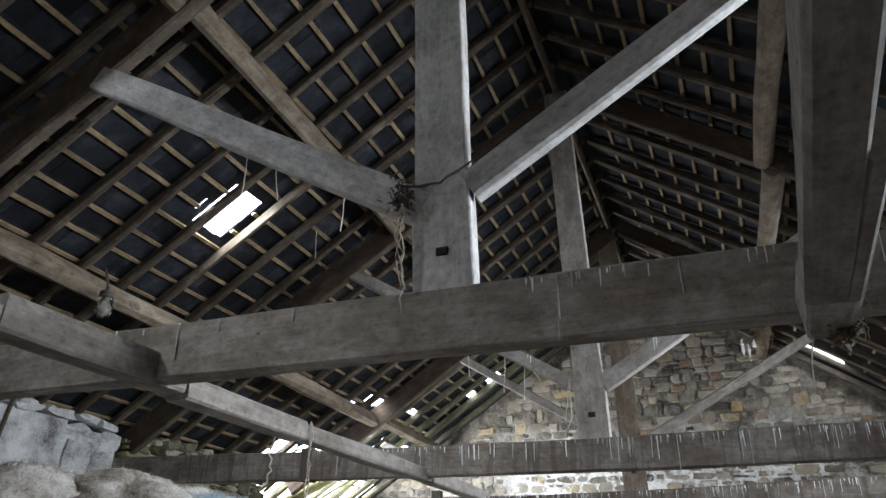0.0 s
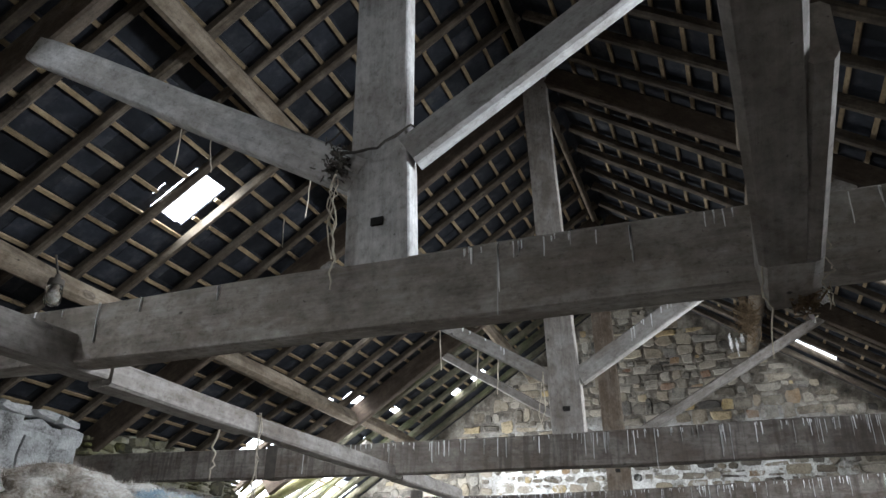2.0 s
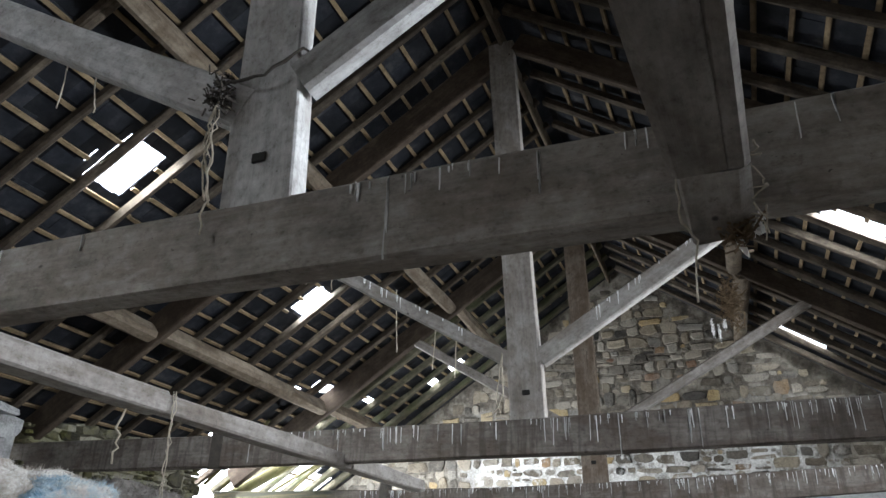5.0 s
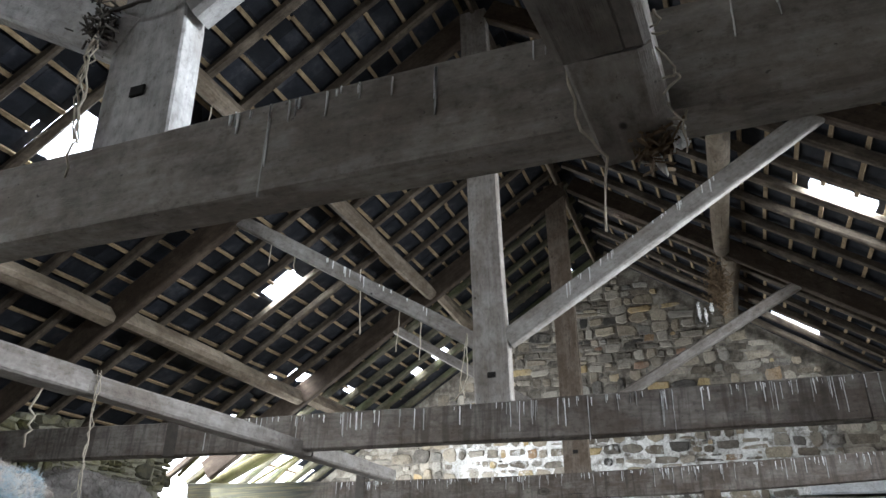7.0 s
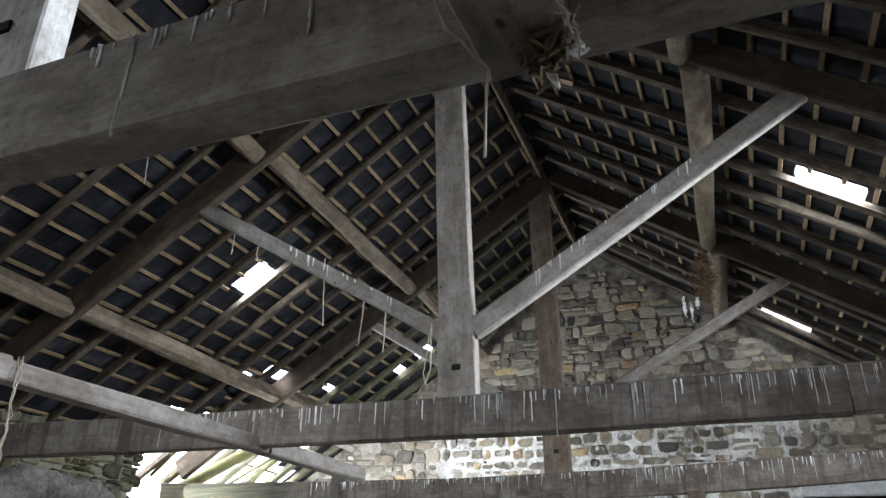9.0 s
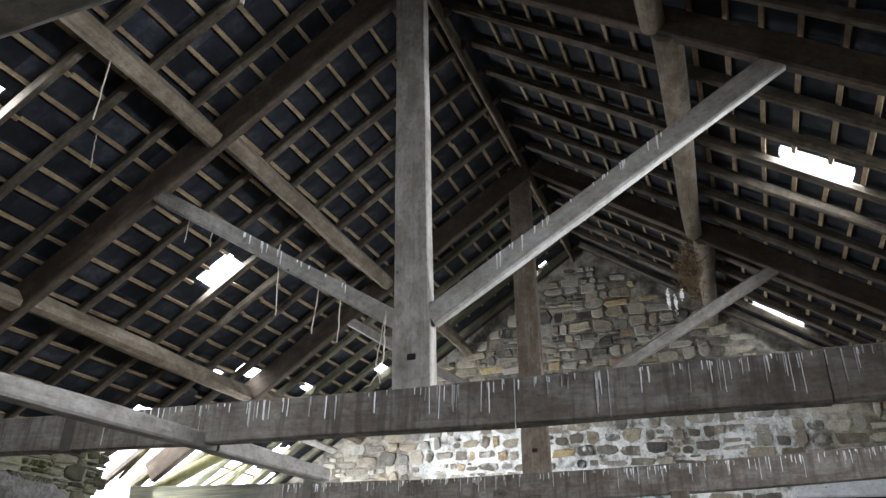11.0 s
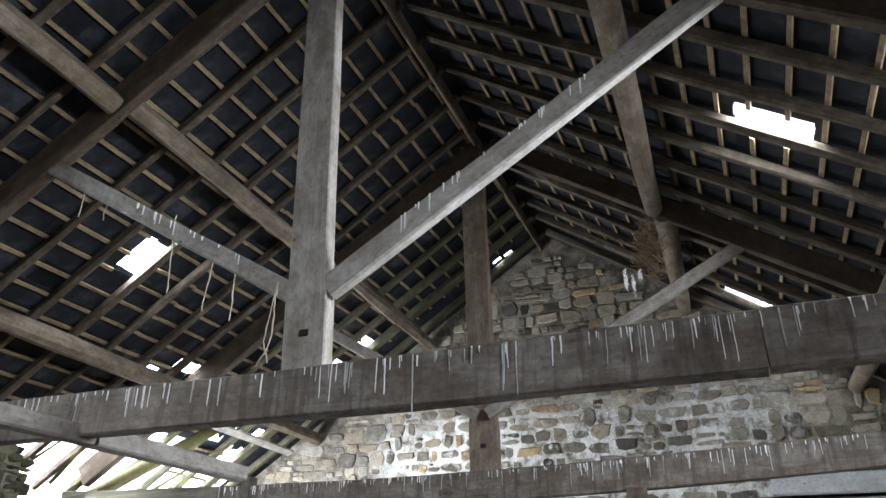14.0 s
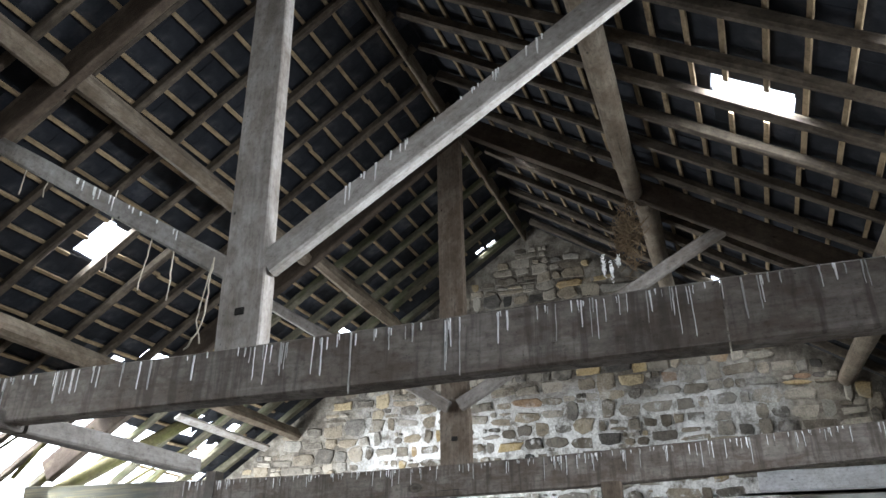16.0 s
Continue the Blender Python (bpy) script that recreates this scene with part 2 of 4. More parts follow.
def gable_mortar():
    """Earthy mortar in the joints, whitened where the limewash still clings."""
    m, t, b = material("gable_mortar")
    mask, pos = lime_mask(t, 0.40, 0.50)
    n = noise_tex(t, pos, 5.0, 8, 0.7)
    f = noise_tex(t, pos, 45.0, 4, 0.6)
    base = ramp(t, n, [(0.34, (0.05, 0.043, 0.034)), (0.48, (0.13, 0.113, 0.09)), (0.60, (0.25, 0.225, 0.185)), (0.7, (0.33, 0.305, 0.26))])
    col = mix(t, mask, base, ramp(t, mix(t, 0.4, n, f), LIME))
    t.links.new(col, b.inputs["Base Color"])
    b.inputs["Roughness"].default_value = 0.92
    b.inputs["Specular IOR Level"].default_value = 0.2
    bump(t, b, mix(t, 0.5, n, f), 1.0, 0.02)
    return m


GABLE_MORTAR = gable_mortar()
WHITEWASH = plain_rough("flaking_whitewash", [(0.38, (0.10, 0.095, 0.088)), (0.47, (0.30, 0.298, 0.288)), (0.60, (0.50, 0.50, 0.49))], 3.4)
EARTH = plain_rough("trodden_earth_floor", [(0.3, (0.032, 0.027, 0.023)), (0.7, (0.075, 0.064, 0.054))], 2.0)
YARD = plain_rough("dark_farmyard_ground", [(0.3, (0.035, 0.034, 0.030)), (0.7, (0.085, 0.08, 0.07))], 1.0)
DROPPING = plain_rough("chalky_white_droppings", [(0.3, (0.74, 0.73, 0.70)), (0.6, (0.90, 0.895, 0.88))], 18.0, 0.4, 0.003)
DROPPING_OLD = plain_rough("old_grey_droppings", [(0.3, (0.36, 0.35, 0.33)), (0.7, (0.55, 0.54, 0.515))], 18.0, 0.4, 0.003)
ROPE = plain_rough("frayed_pale_twine", [(0.3, (0.30, 0.26, 0.20)), (0.7, (0.55, 0.49, 0.39))], 40.0, 0.6, 0.003)
FLEECE = plain_rough("greasy_sheep_fleece", [(0.38, (0.10, 0.075, 0.052)), (0.47, (0.28, 0.245, 0.205)), (0.60, (0.56, 0.535, 0.49))], 3.2, 1.0, 0.02)
FLEECE_BLUE = plain_rough("blue_marked_fleece", [(0.38, (0.16, 0.26, 0.34)), (0.5, (0.36, 0.42, 0.45)), (0.58, (0.50, 0.47, 0.42))], 4.0, 1.0, 0.02)
DARK_BROWN = plain_rough("dark_brown_matt", [(0.3, (0.045, 0.04, 0.035)), (0.7, (0.10, 0.085, 0.07))], 12.0, 0.5, 0.003, 0.8)
# near-black colour for the shade inside holes, and for the knot
HOLE_SHADE = plain_rough("painted_hole_shade", [(0.3, (0.012, 0.011, 0.010)), (0.7, (0.03, 0.027, 0.024))], 20.0, 0.5, 0.003, 0.95)
STRAW = plain_rough("brown_nest_straw", [(0.3, (0.06, 0.04, 0.022)), (0.6, (0.17, 0.12, 0.07))], 14.0, 0.5, 0.004)
HAY = plain_rough("old_grey_hay", [(0.3, (0.10, 0.09, 0.08)), (0.5, (0.24, 0.22, 0.20)), (0.7, (0.38, 0.35, 0.32))], 14.0, 1.0, 0.02)
RUST = plain_rough("rusted_iron", [(0.3, (0.07, 0.03, 0.02)), (0.7, (0.20, 0.09, 0.05))], 20.0, 0.5, 0.003, 0.75)
LIMED_WOOD = wood("limewashed_timber", (0.40, 0.40, 0.40), (0.60, 0.605, 0.61), (0.74, 0.745, 0.75), (0.45, 0.44, 0.42), 0.4)
WHITE_PAINT = plain_rough("chalky_white_paint", [(0.3, (0.55, 0.55, 0.53)), (0.6, (0.78, 0.78, 0.76))], 8.0, 0.3, 0.003, 0.7)


def glass_material(name, alpha_rough, tint):
    m, t, b = material(name)
    b.inputs["Base Color"].default_value = (*tint, 1)
    b.inputs["Transmission Weight"].default_value = 1.0
    b.inputs["Roughness"].default_value = alpha_rough
    b.inputs["IOR"].default_value = 1.45
    return m


GLASS = glass_material("dusty_clear_glass", 0.12, (0.85, 0.88, 0.86))


# ---- building tools ----
def mesh_of(name, bm, mat):
    me = bpy.data.meshes.new(name)
    bm.to_mesh(me)
    bm.free()
    me.materials.append(mat)
    return me


def part(name, bm, mat, parent=None, label=""):
    ob = new(name, mesh_of(name, bm, mat))
    ob.parent = parent
    if label:
        tagged(ob, label)
    return ob


def piece(name, me, parent, m):
    ob = new(name, me)
    ob.parent = parent
    ob.matrix_basis = m
    return ob


def empty(name, loc=(0, 0, 0)):
    ob = new(name)
    ob.matrix_basis = pose(*loc)
    return ob


def smooth(bm, on=True):
    for f in bm.faces:
        f.smooth = on


def box_bm(x0, x1, y0, y1, z0, z1, bevel=0.0):
    bm = bmesh.new()
    bmesh.ops.create_cube(bm, size=1.0)
    for v in bm.verts:
        v.co = ((x0 + x1) / 2 + v.co.x * (x1 - x0), (y0 + y1) / 2 + v.co.y * (y1 - y0), (z0 + z1) / 2 + v.co.z * (z1 - z0))
    if bevel:
        bmesh.ops.bevel(bm, geom=bm.edges[:], offset=bevel, segments=1, affect="EDGES")
    return bm


def beam_bm(length, w, d, seed=0, wobble=0.008, step=0.25, edge=0.012, taper=0.0, sag=0.0, profile=None):
    """A worn timber along local +X; w across local Y, d along local Z, centred on the axis."""
    n = max(2, int(length / step))
    ring = []
    e = edge
    for sy, sz in ((1, 1), (-1, 1), (-1, -1), (1, -1)):
        hy, hz = w / 2, d / 2
        a, b = (sy * hy, sz * (hz - e)), (sy * (hy - e), sz * hz)
        ring += [a, b] if sy * sz > 0 else [b, a]
    bm = bmesh.new()
    rows = []
    for i in range(n + 1):
        f = i / n
        x = length * f
        k = 1 - taper * f
        kz = k * profile(x) if profile else k
        dz = -sag * math.sin(math.pi * f)
        row = []
        for j, (y, z) in enumerate(ring):
            off = noise.noise_vector(Vector((x * 1.1 + seed * 7.3, y * 6 + j * 0.35, z * 6 + seed * 3.1)))
            row.append(bm.verts.new((x, y * k + off.y * wobble, z * kz + off.z * wobble + dz)))
        rows.append(row)
    m = len(ring)
    for a, b in zip(rows, rows[1:]):
        for j in range(m):
            bm.faces.new((a[j], a[(j + 1) % m], b[(j + 1) % m], b[j]))
    bm.faces.new(rows[0][::-1])
    bm.faces.new(rows[-1])
    bmesh.ops.recalc_face_normals(bm, faces=bm.faces[:])
    return bm


def pole_bm(length, r0, r1, seed=0, wobble=0.02, step=0.22, sides=12):
    """A rough round pole along local +X."""
    n = max(3, int(length / step))
    bm = bmesh.new()
    rows = []
    for i in range(n + 1):
        f = i / n
        x = length * f
        r = r0 + (r1 - r0) * f
        cy = noise.noise(Vector((x * 0.6, seed * 3.7, 1.0))) * wobble
        cz = noise.noise(Vector((x * 0.6, seed * 3.7, 9.0))) * wobble
        row = []
        for j in range(sides):
            a = 2 * math.pi * j / sides
            rr = r * (1 + 0.10 * noise.noise(Vector((math.cos(a) * 1.3 + seed, math.sin(a) * 1.3, x * 1.6))))
            row.append(bm.verts.new((x, cy + rr * math.cos(a), cz + rr * math.sin(a))))
        rows.append(row)
    for a, b in zip(rows, rows[1:]):
        for j in range(sides):
            bm.faces.new((a[j], a[(j + 1) % sides], b[(j + 1) % sides], b[j])).smooth = True
    bm.faces.new(rows[0][::-1])
    bm.faces.new(rows[-1])
    bmesh.ops.recalc_face_normals(bm, faces=bm.faces[:])
    return bm


def turned_bm(profile, sides=20):
    bm = bmesh.new()
    rows = [[bm.verts.new((r * math.cos(2 * math.pi * j / sides), r * math.sin(2 * math.pi * j / sides), z)) for j in range(sides)] for r, z in profile]
    for a, b in zip(rows, rows[1:]):
        for j in range(sides):
            bm.faces.new((a[j], a[(j + 1) % sides], b[(j + 1) % sides], b[j])).smooth = True
    bm.faces.new(rows[0][::-1])
    bm.faces.new(rows[-1])
    bmesh.ops.recalc_face_normals(bm, faces=bm.faces[:])
    return bm


def along(p, q, up=(0, 0, 1)):
    """The pose at p whose X runs to q and whose Z leans to up."""
    p, q = Vector(p), Vector(q)
    x = (q - p).normalized()
    y = Vector(up).cross(x).normalized()
    z = x.cross(y)
    m = Matrix((x, y, z)).transposed().to_4x4()
    m.translation = p
    return m


def timber(name, p, q, w, d, mat, parent=None, seed=0, up=(0, 0, 1), label="", **kw):
    p, q = Vector(p), Vector(q)
    ob = part(name, beam_bm((q - p).length, w, d, seed, **kw), mat, parent, label)
    ob.matrix_basis = along(p, q, up)
    return ob


def pole(name, p, q, r0, r1, mat, parent=None, seed=0, label="", **kw):
    p, q = Vector(p), Vector(q)
    ob = part(name, pole_bm((q - p).length, r0, r1, seed, **kw), mat, parent, label)
    ob.matrix_basis = along(p, q, (0, 0, 1))
    return ob


# ---- the plan ----
SLOPE, APEX, RIDGE_X = 0.675, 5.58, -0.05
LAMP = (-3.12, 3.66, 3.36)
ANG = math.atan(SLOPE)
COS, SIN = math.cos(ANG), math.sin(ANG)
TIE_TOP = 2.60
TRUSSES = (2.40, 5.50, 8.47)
GABLE = 11.07
BACK = -4.6
EAVE = 4.45
WALL = 0.55


def on_roof(side, x, y, h):
    """The place over plan point x, y, h metres square off the underside of the principals; side -1 or 1."""
    return Vector((x, y, APEX - SLOPE * side * (x - RIDGE_X) + h / COS))


def roof_pose(side, x, y, h):
    """Local X up the slope, local Y along the ridge or against it, local Z outwards."""
    up = Vector((-side * COS, 0, SIN))
    out = Vector((side * SIN, 0, COS))
    m = Matrix((up, out.cross(up), out)).transposed().to_4x4()
    m.translation = on_roof(side, x, y, h)
    return m


# ---- ground, floor and walls ----
g = part("ground", box_bm(-400, 400, -400, 400, -0.30, -0.06), YARD)
tagged(g, "dark grey trodden farmyard round the barn", "ground", kind="structure")
fl = part("floor", box_bm(-EAVE - 0.01, EAVE + 0.01, BACK - 0.3, GABLE + 0.02, -0.05, 0.0), EARTH)
tagged(fl, "trodden brown earth floor of the barn", "floor", kind="structure")


def wall_with_openings(name, axis, at0, at1, lo, hi, top, openings, mat, label):
    """A wall of blocks between its openings (a, b, z0, z1), thick from at0 to at1."""
    bm = bmesh.new()
    cuts = sorted({lo, hi, *[v for o in openings for v in o[:2]]})
    for a, b in zip(cuts, cuts[1:]):
        spans = [(0.0, top)]
        for oa, ob, z0, z1 in openings:
            if oa <= a and b <= ob:
                spans = [(0.0, z0), (z1, top)]
        for z0, z1 in spans:
            if z1 - z0 < 0.01:
                continue
            c = (a, b, at0, at1) if axis == "x" else (at0, at1, a, b)
            t = box_bm(*c, z0 - 0.05 * (z0 == 0.0), z1)
            me = bpy.data.meshes.new("block")
            t.to_mesh(me)
            t.free()
            bm.from_mesh(me)
            bpy.data.meshes.remove(me)
    ob = part(name, bm, mat)
    return tagged(ob, label, "wall", kind="structure")


wall_with_openings("wall_west", "y", -EAVE - WALL, -EAVE, BACK, 4.75, 2.84, [], WHITEWASH, "whitewashed rubble side wall, flaking, with a broken top")
wall_with_openings("wall_west_far", "y", -EAVE - WALL, -EAVE - 0.03, 5.56, 7.70, 2.82, [], STONE_MOSS, "dark mossy rubble side wall, broken down at its top")
wall_with_openings("wall_west_low", "y", -EAVE - WALL, -EAVE - 0.03, 7.71, GABLE + WALL, 0.4, [], STONE_MOSS, "broken mossy rubble side wall, fallen low")
wall_with_openings("wall_east", "y", EAVE, EAVE + WALL, BACK, GABLE + WALL, 2.88, [(3.6, 5.2, 0.0, 2.1)], WHITEWASH, "whitewashed rubble side wall of the barn")
wall_with_openings("wall_south", "x", BACK - WALL, BACK, -EAVE - WALL, EAVE + WALL, 2.88, [(-1.9, 1.9, 0.0, 2.6)], WHITEWASH, "whitewashed end wall with a wide open doorway")


def gable_bm(y0, y1, z0, inset, openings=()):
    """The triangle of an end wall, from z0 up to the slates."""
    bm = bmesh.new()
    h = 0.30 - inset
    zr = APEX + h / COS
    xe = EAVE + WALL
    ze = zr - SLOPE * (xe - RIDGE_X)
    pts = [(-xe, z0), (xe, z0), (xe, ze), (RIDGE_X, zr), (-xe, zr - SLOPE * (xe + RIDGE_X))]
    f = [bm.verts.new((x, y0, z)) for x, z in pts]
    b = [bm.verts.new((x, y1, z)) for x, z in pts]
    bm.faces.new(f)
    bm.faces.new(b[::-1])
    for i in range(len(pts)):
        j = (i + 1) % len(pts)
        bm.faces.new((f[j], f[i], b[i], b[j]))
    bmesh.ops.recalc_face_normals(bm, faces=bm.faces[:])
    return bm


tagged(part("wall_south_gable", gable_bm(BACK - WALL, BACK, 2.881, 0.0), WHITEWASH), "whitewashed gable over the wide doorway", "wall", kind="structure")
wall_north = part("wall_north", gable_bm(GABLE + 0.02, GABLE + WALL, 2.57, 0.0), GABLE_MORTAR)
tagged(wall_north, "rubble stone gable wall, limewashed low down, with pale mortar", "wall", kind="structure")
wall_with_openings("wall_north_base", "x", GABLE + 0.02, GABLE + WALL, -EAVE - WALL, EAVE + WALL, 2.569, [(2.37, 3.9, 0.9, 2.569)], GABLE_MORTAR, "limewashed lower part of the rubble gable wall, with a window")


# ---- roof ----
RAFTER_Y = [float(y) for y in np.arange(-4.55, 11.0, 0.428)]
H_RAFTER, H_BATTEN, H_SLATE = 0.29, 0.338, 0.356
GAUGE = 0.225
COURSES = 26
# openings in the slates: side, plan x low and high, y low and high
GAPS = [
    (-1, -2.79, -2.40, 4.01, 4.36),
    (-1, -2.72, -2.60, 3.93, 3.945),
    (-1, -2.82, -2.49, 6.79, 7.09),
    (1, 2.20, 2.63, 6.85, 7.17),
    (1, 1.98, 2.46, 10.30, 10.62),
    (1, 0.32, 0.40, 9.00, 9.09),
    # three unseen east gaps, added so side light reaches the king posts
    (1, 2.40, 4.95, 2.57, 3.30),
    (1, 3.34, 4.95, 6.40, 8.00),
    (1, 2.98, 4.95, 5.58, 6.40),
    (-1, -2.79, -2.38, 0.85, 1.12),
    (-1, -0.74, -0.64, 10.78, 10.85),
    (-1, -0.60, -0.50, 10.82, 10.89),
    (-1, -2.72, -2.60, 10.17, 10.42),
    (-1, -2.42, -2.22, 10.20, 10.50),
    (-1, -3.62, -3.48, 8.05, 8.20),
    (-1, -3.44, -3.30, 8.30, 8.72),
    (-1, -3.60, -3.47, 9.36, 9.58),
    (-1, -3.80, -3.62, 8.75, 9.10),
    (-1, -3.30, -3.22, 9.40, 9.70),
    (-1, -4.05, -3.75, 9.60, 9.98),
    (-1, -4.30, -4.02, 10.20, 10.62),
    (-1, -3.90, -3.72, 10.30, 10.52),
    (-1, -4.95, -4.10, 7.70, 8.20),
    (-1, -4.95, -4.05, 8.20, 8.90),
    (-1, -4.95, -4.10, 8.90, 9.70),
    (-1, -4.95, -4.35, 9.70, 10.30),
    (-1, -4.95, -4.45, 10.30, 10.80),
]
roofs = {}
for side, name in ((-1, "roof_west"), (1, "roof_east")):
    roofs[side] = tagged(empty(name), "slate roof slope seen from below on rafters and battens", "roof", kind="structure")


U_RIDGE = (EAVE + 0.50) / COS + 0.03


def clip(side, rect):
    """The pieces of a slate (u up the slope, y) that the openings leave."""
    left = [rect]
    for s, xa, xb, g0, g1 in GAPS:
        if s != side:
            continue
        near, far = sorted((abs(xa), abs(xb)))
        v0, v1 = (EAVE + 0.50 - far) / COS, (EAVE + 0.50 - near) / COS
        out = []
        for u0, u1, y0, y1 in left:
            if u1 <= v0 or u0 >= v1 or y1 <= g0 or y0 >= g1:
                out.append((u0, u1, y0, y1))
                continue
            for r in ((u0, min(u1, v0), y0, y1), (max(u0, v1), u1, y0, y1), (max(u0, v0), min(u1, v1), y0, g0), (max(u0, v0), min(u1, v1), g1, y1)):
                if r[1] - r[0] > 0.012 and r[3] - r[2] > 0.008:
                    out.append(r)
        left = out
    return left



random.seed(4)
for side in (-1, 1):
    up = (side * SIN, 0, COS)
    for k, y in enumerate(RAFTER_Y):
        p = on_roof(side, side * (EAVE + 0.50), y + random.uniform(-0.03, 0.03), H_RAFTER)
        q = on_roof(side, RIDGE_X + side * 0.03, y + random.uniform(-0.03, 0.03), H_RAFTER)
        timber("rafter", p, q, 0.062 if side > 0 or y < 8.5 else random.choice((0.075, 0.09, 0.12)), 0.08, MOSSY_WOOD if side < 0 and y > 8.5 else RAFTER_WOOD, roofs[side], seed=k + 40 * side, up=up, wobble=0.018, step=0.4, edge=0.016)
    # battens, in lengths that break over the rafters
    me_batten = [mesh_of("batten", beam_bm(3.05, 0.032, 0.02, sd, wobble=0.006, step=0.6, edge=0.003), BATTEN_WOOD) for sd in range(4)]
    for c in range(COURSES):
        x = side * (EAVE + 0.45) - side * c * GAUGE * COS
        for y in (-4.6, -1.55, 1.5, 4.55, 7.6):
            spans = [(y, y + 3.05)]
            for s, a, b, g0, g1 in GAPS:
                if s == side and a - 0.03 < x < b + 0.03:
                    new_spans = []
                    for u, v in spans:
                        if u < g0 and g1 < v:
                            new_spans += [(u, g0), (g1, v)]
                        else:
                            new_spans.append((u, v))
                    spans = new_spans
            for u, v in spans:
                if side < 0 and x < -3.62 and y > 7.0 and random.random() < 0.7:
                    v = min(v, 7.75)
                if v - u < 0.08:
                    continue
                p = on_roof(side, x + random.uniform(-0.012, 0.012), u, H_BATTEN + random.uniform(-0.002, 0.002))
                q = on_roof(side, x + random.uniform(-0.012, 0.012), v, H_BATTEN + random.uniform(-0.002, 0.002))
                m = along(p, q, up) @ Matrix.Diagonal(((v - u) / 3.05, 1, 1, 1))
                piece("batten", random.choice(me_batten), roofs[side], m)


def slate_bm(bm, m, w, l, th, jag):
    """One slate: local X up the slope, with a chipped lower edge."""
    pts = [(0, -w / 2), (0, w / 2), (l, w / 2), (l, -w / 2)]
    low = [Vector((x + jag[i] * 0.012, y + jag[i + 4] * 0.0005, 0)) for i, (x, y) in enumerate(pts)]
    a = [bm.verts.new(m @ v) for v in low]
    b = [bm.verts.new(m @ (v + Vector((0, 0, th)))) for v in low]
    bm.faces.new(a[::-1])
    bm.faces.new(b)
    for i in range(4):
        j = (i + 1) % 4
        bm.faces.new((a[i], a[j], b[j], b[i]))


SLATE_W, SLATE_L = 0.235, 0.52
slate_meshes = []
for k in range(6):
    t = bmesh.new()
    slate_bm(t, Matrix.Identity(4), SLATE_W - 0.0016, SLATE_L, 0.006, [random.uniform(-1, 1) for _ in range(8)])
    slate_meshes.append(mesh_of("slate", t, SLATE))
for side in (-1, 1):
    rest = bmesh.new()
    count = 0
    for c in range(COURSES):
        off = SLATE_W / 2 * (c % 2)
        for k in range(int(16.5 / SLATE_W)):
            y = -5.1 + off + k * SLATE_W 
            u = c * GAUGE + random.uniform(-0.008, 0.008)
            whole = (u, min(u + SLATE_L, U_RIDGE), y - SLATE_W / 2 + 0.0008, y + SLATE_W / 2 - 0.0008)
            if whole[1] - u < 0.1:
                continue
            bits = clip(side, whole)
            for u0, u1, y0, y1 in bits:
                x0 = side * (EAVE + 0.50) - side * u0 * COS
                ym = (y0 + y1) / 2
                m = roof_pose(side, x0, ym, H_SLATE + 0.012 + (u - u0) * 0.02) @ pose(0, 0, 0, random.uniform(-0.7, 0.7), 1.1 + random.uniform(-0.4, 0.4), random.uniform(-0.2, 0.2))
                if len(bits) == 1 and bits[0] == whole and whole[1] - u > 0.51 and 5.6 < y < 8.3 and 0.7 < abs(x0) < 3.4 and count < 290:
                    piece("slate", slate_meshes[random.randrange(6)], roofs[side], m)
                    count += 1
                else:
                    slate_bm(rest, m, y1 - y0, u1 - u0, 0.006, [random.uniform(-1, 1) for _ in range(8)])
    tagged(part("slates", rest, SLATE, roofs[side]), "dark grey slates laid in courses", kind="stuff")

# ridge
ridge = timber("ridge_board", (RIDGE_X, BACK, 5.84), (RIDGE_X - 0.12, GABLE + 0.1, 5.84), 0.035, 0.17, PURLIN_WOOD, seed=3)
tagged(ridge, "long brown ridge board under the ridge tiles", "ridge board")
t = bmesh.new()
for k in range(36):
    y = BACK - 0.5 + k * 0.46
    for sgn in (-1, 1):
        slate_bm(t, roof_pose(sgn, RIDGE_X + sgn * 0.20, y + 0.23, H_SLATE + 0.03), 0.455, 0.29, 0.012, [0] * 8)
tagged(part("ridge_tiles", t, SLATE), "dark ridge tiles capping the roof", "ridge tiles", kind="stuff")

# purlins, each from truss to truss
PURLINS = [(-1, -3.30, 0.085), (-1, -1.66, 0.075), (1, 1.58, 0.085), (1, 3.15, 0.085)]
STATIONS = (BACK, -0.60) + TRUSSES + (GABLE + 0.1,)
for n, (side, x, r) in enumerate(PURLINS):
    for k, (y0, y1) in enumerate(zip(STATIONS, STATIONS[1:])):
        p, q = on_roof(side, x, y0 + 0.04, 0.14), on_roof(side, x + (-0.05 if side < 0 else -0.07), y1 + 0.03, 0.14)
        if side < 0:
            ob = timber("purlin", p, q, 0.13, 0.16, PURLIN_WOOD, seed=n * 7 + k, up=(side * SIN, 0, COS), wobble=0.022, edge=0.03)
            tagged(ob, "rough brown roof purlin between two trusses", "purlin", "purlins")
        else:
            ob = pole("purlin", p, q, 0.095, 0.075, PURLIN_WOOD, seed=n * 7 + k)
            tagged(ob, "round pale pole purlin between two trusses", "purlin", "purlins")


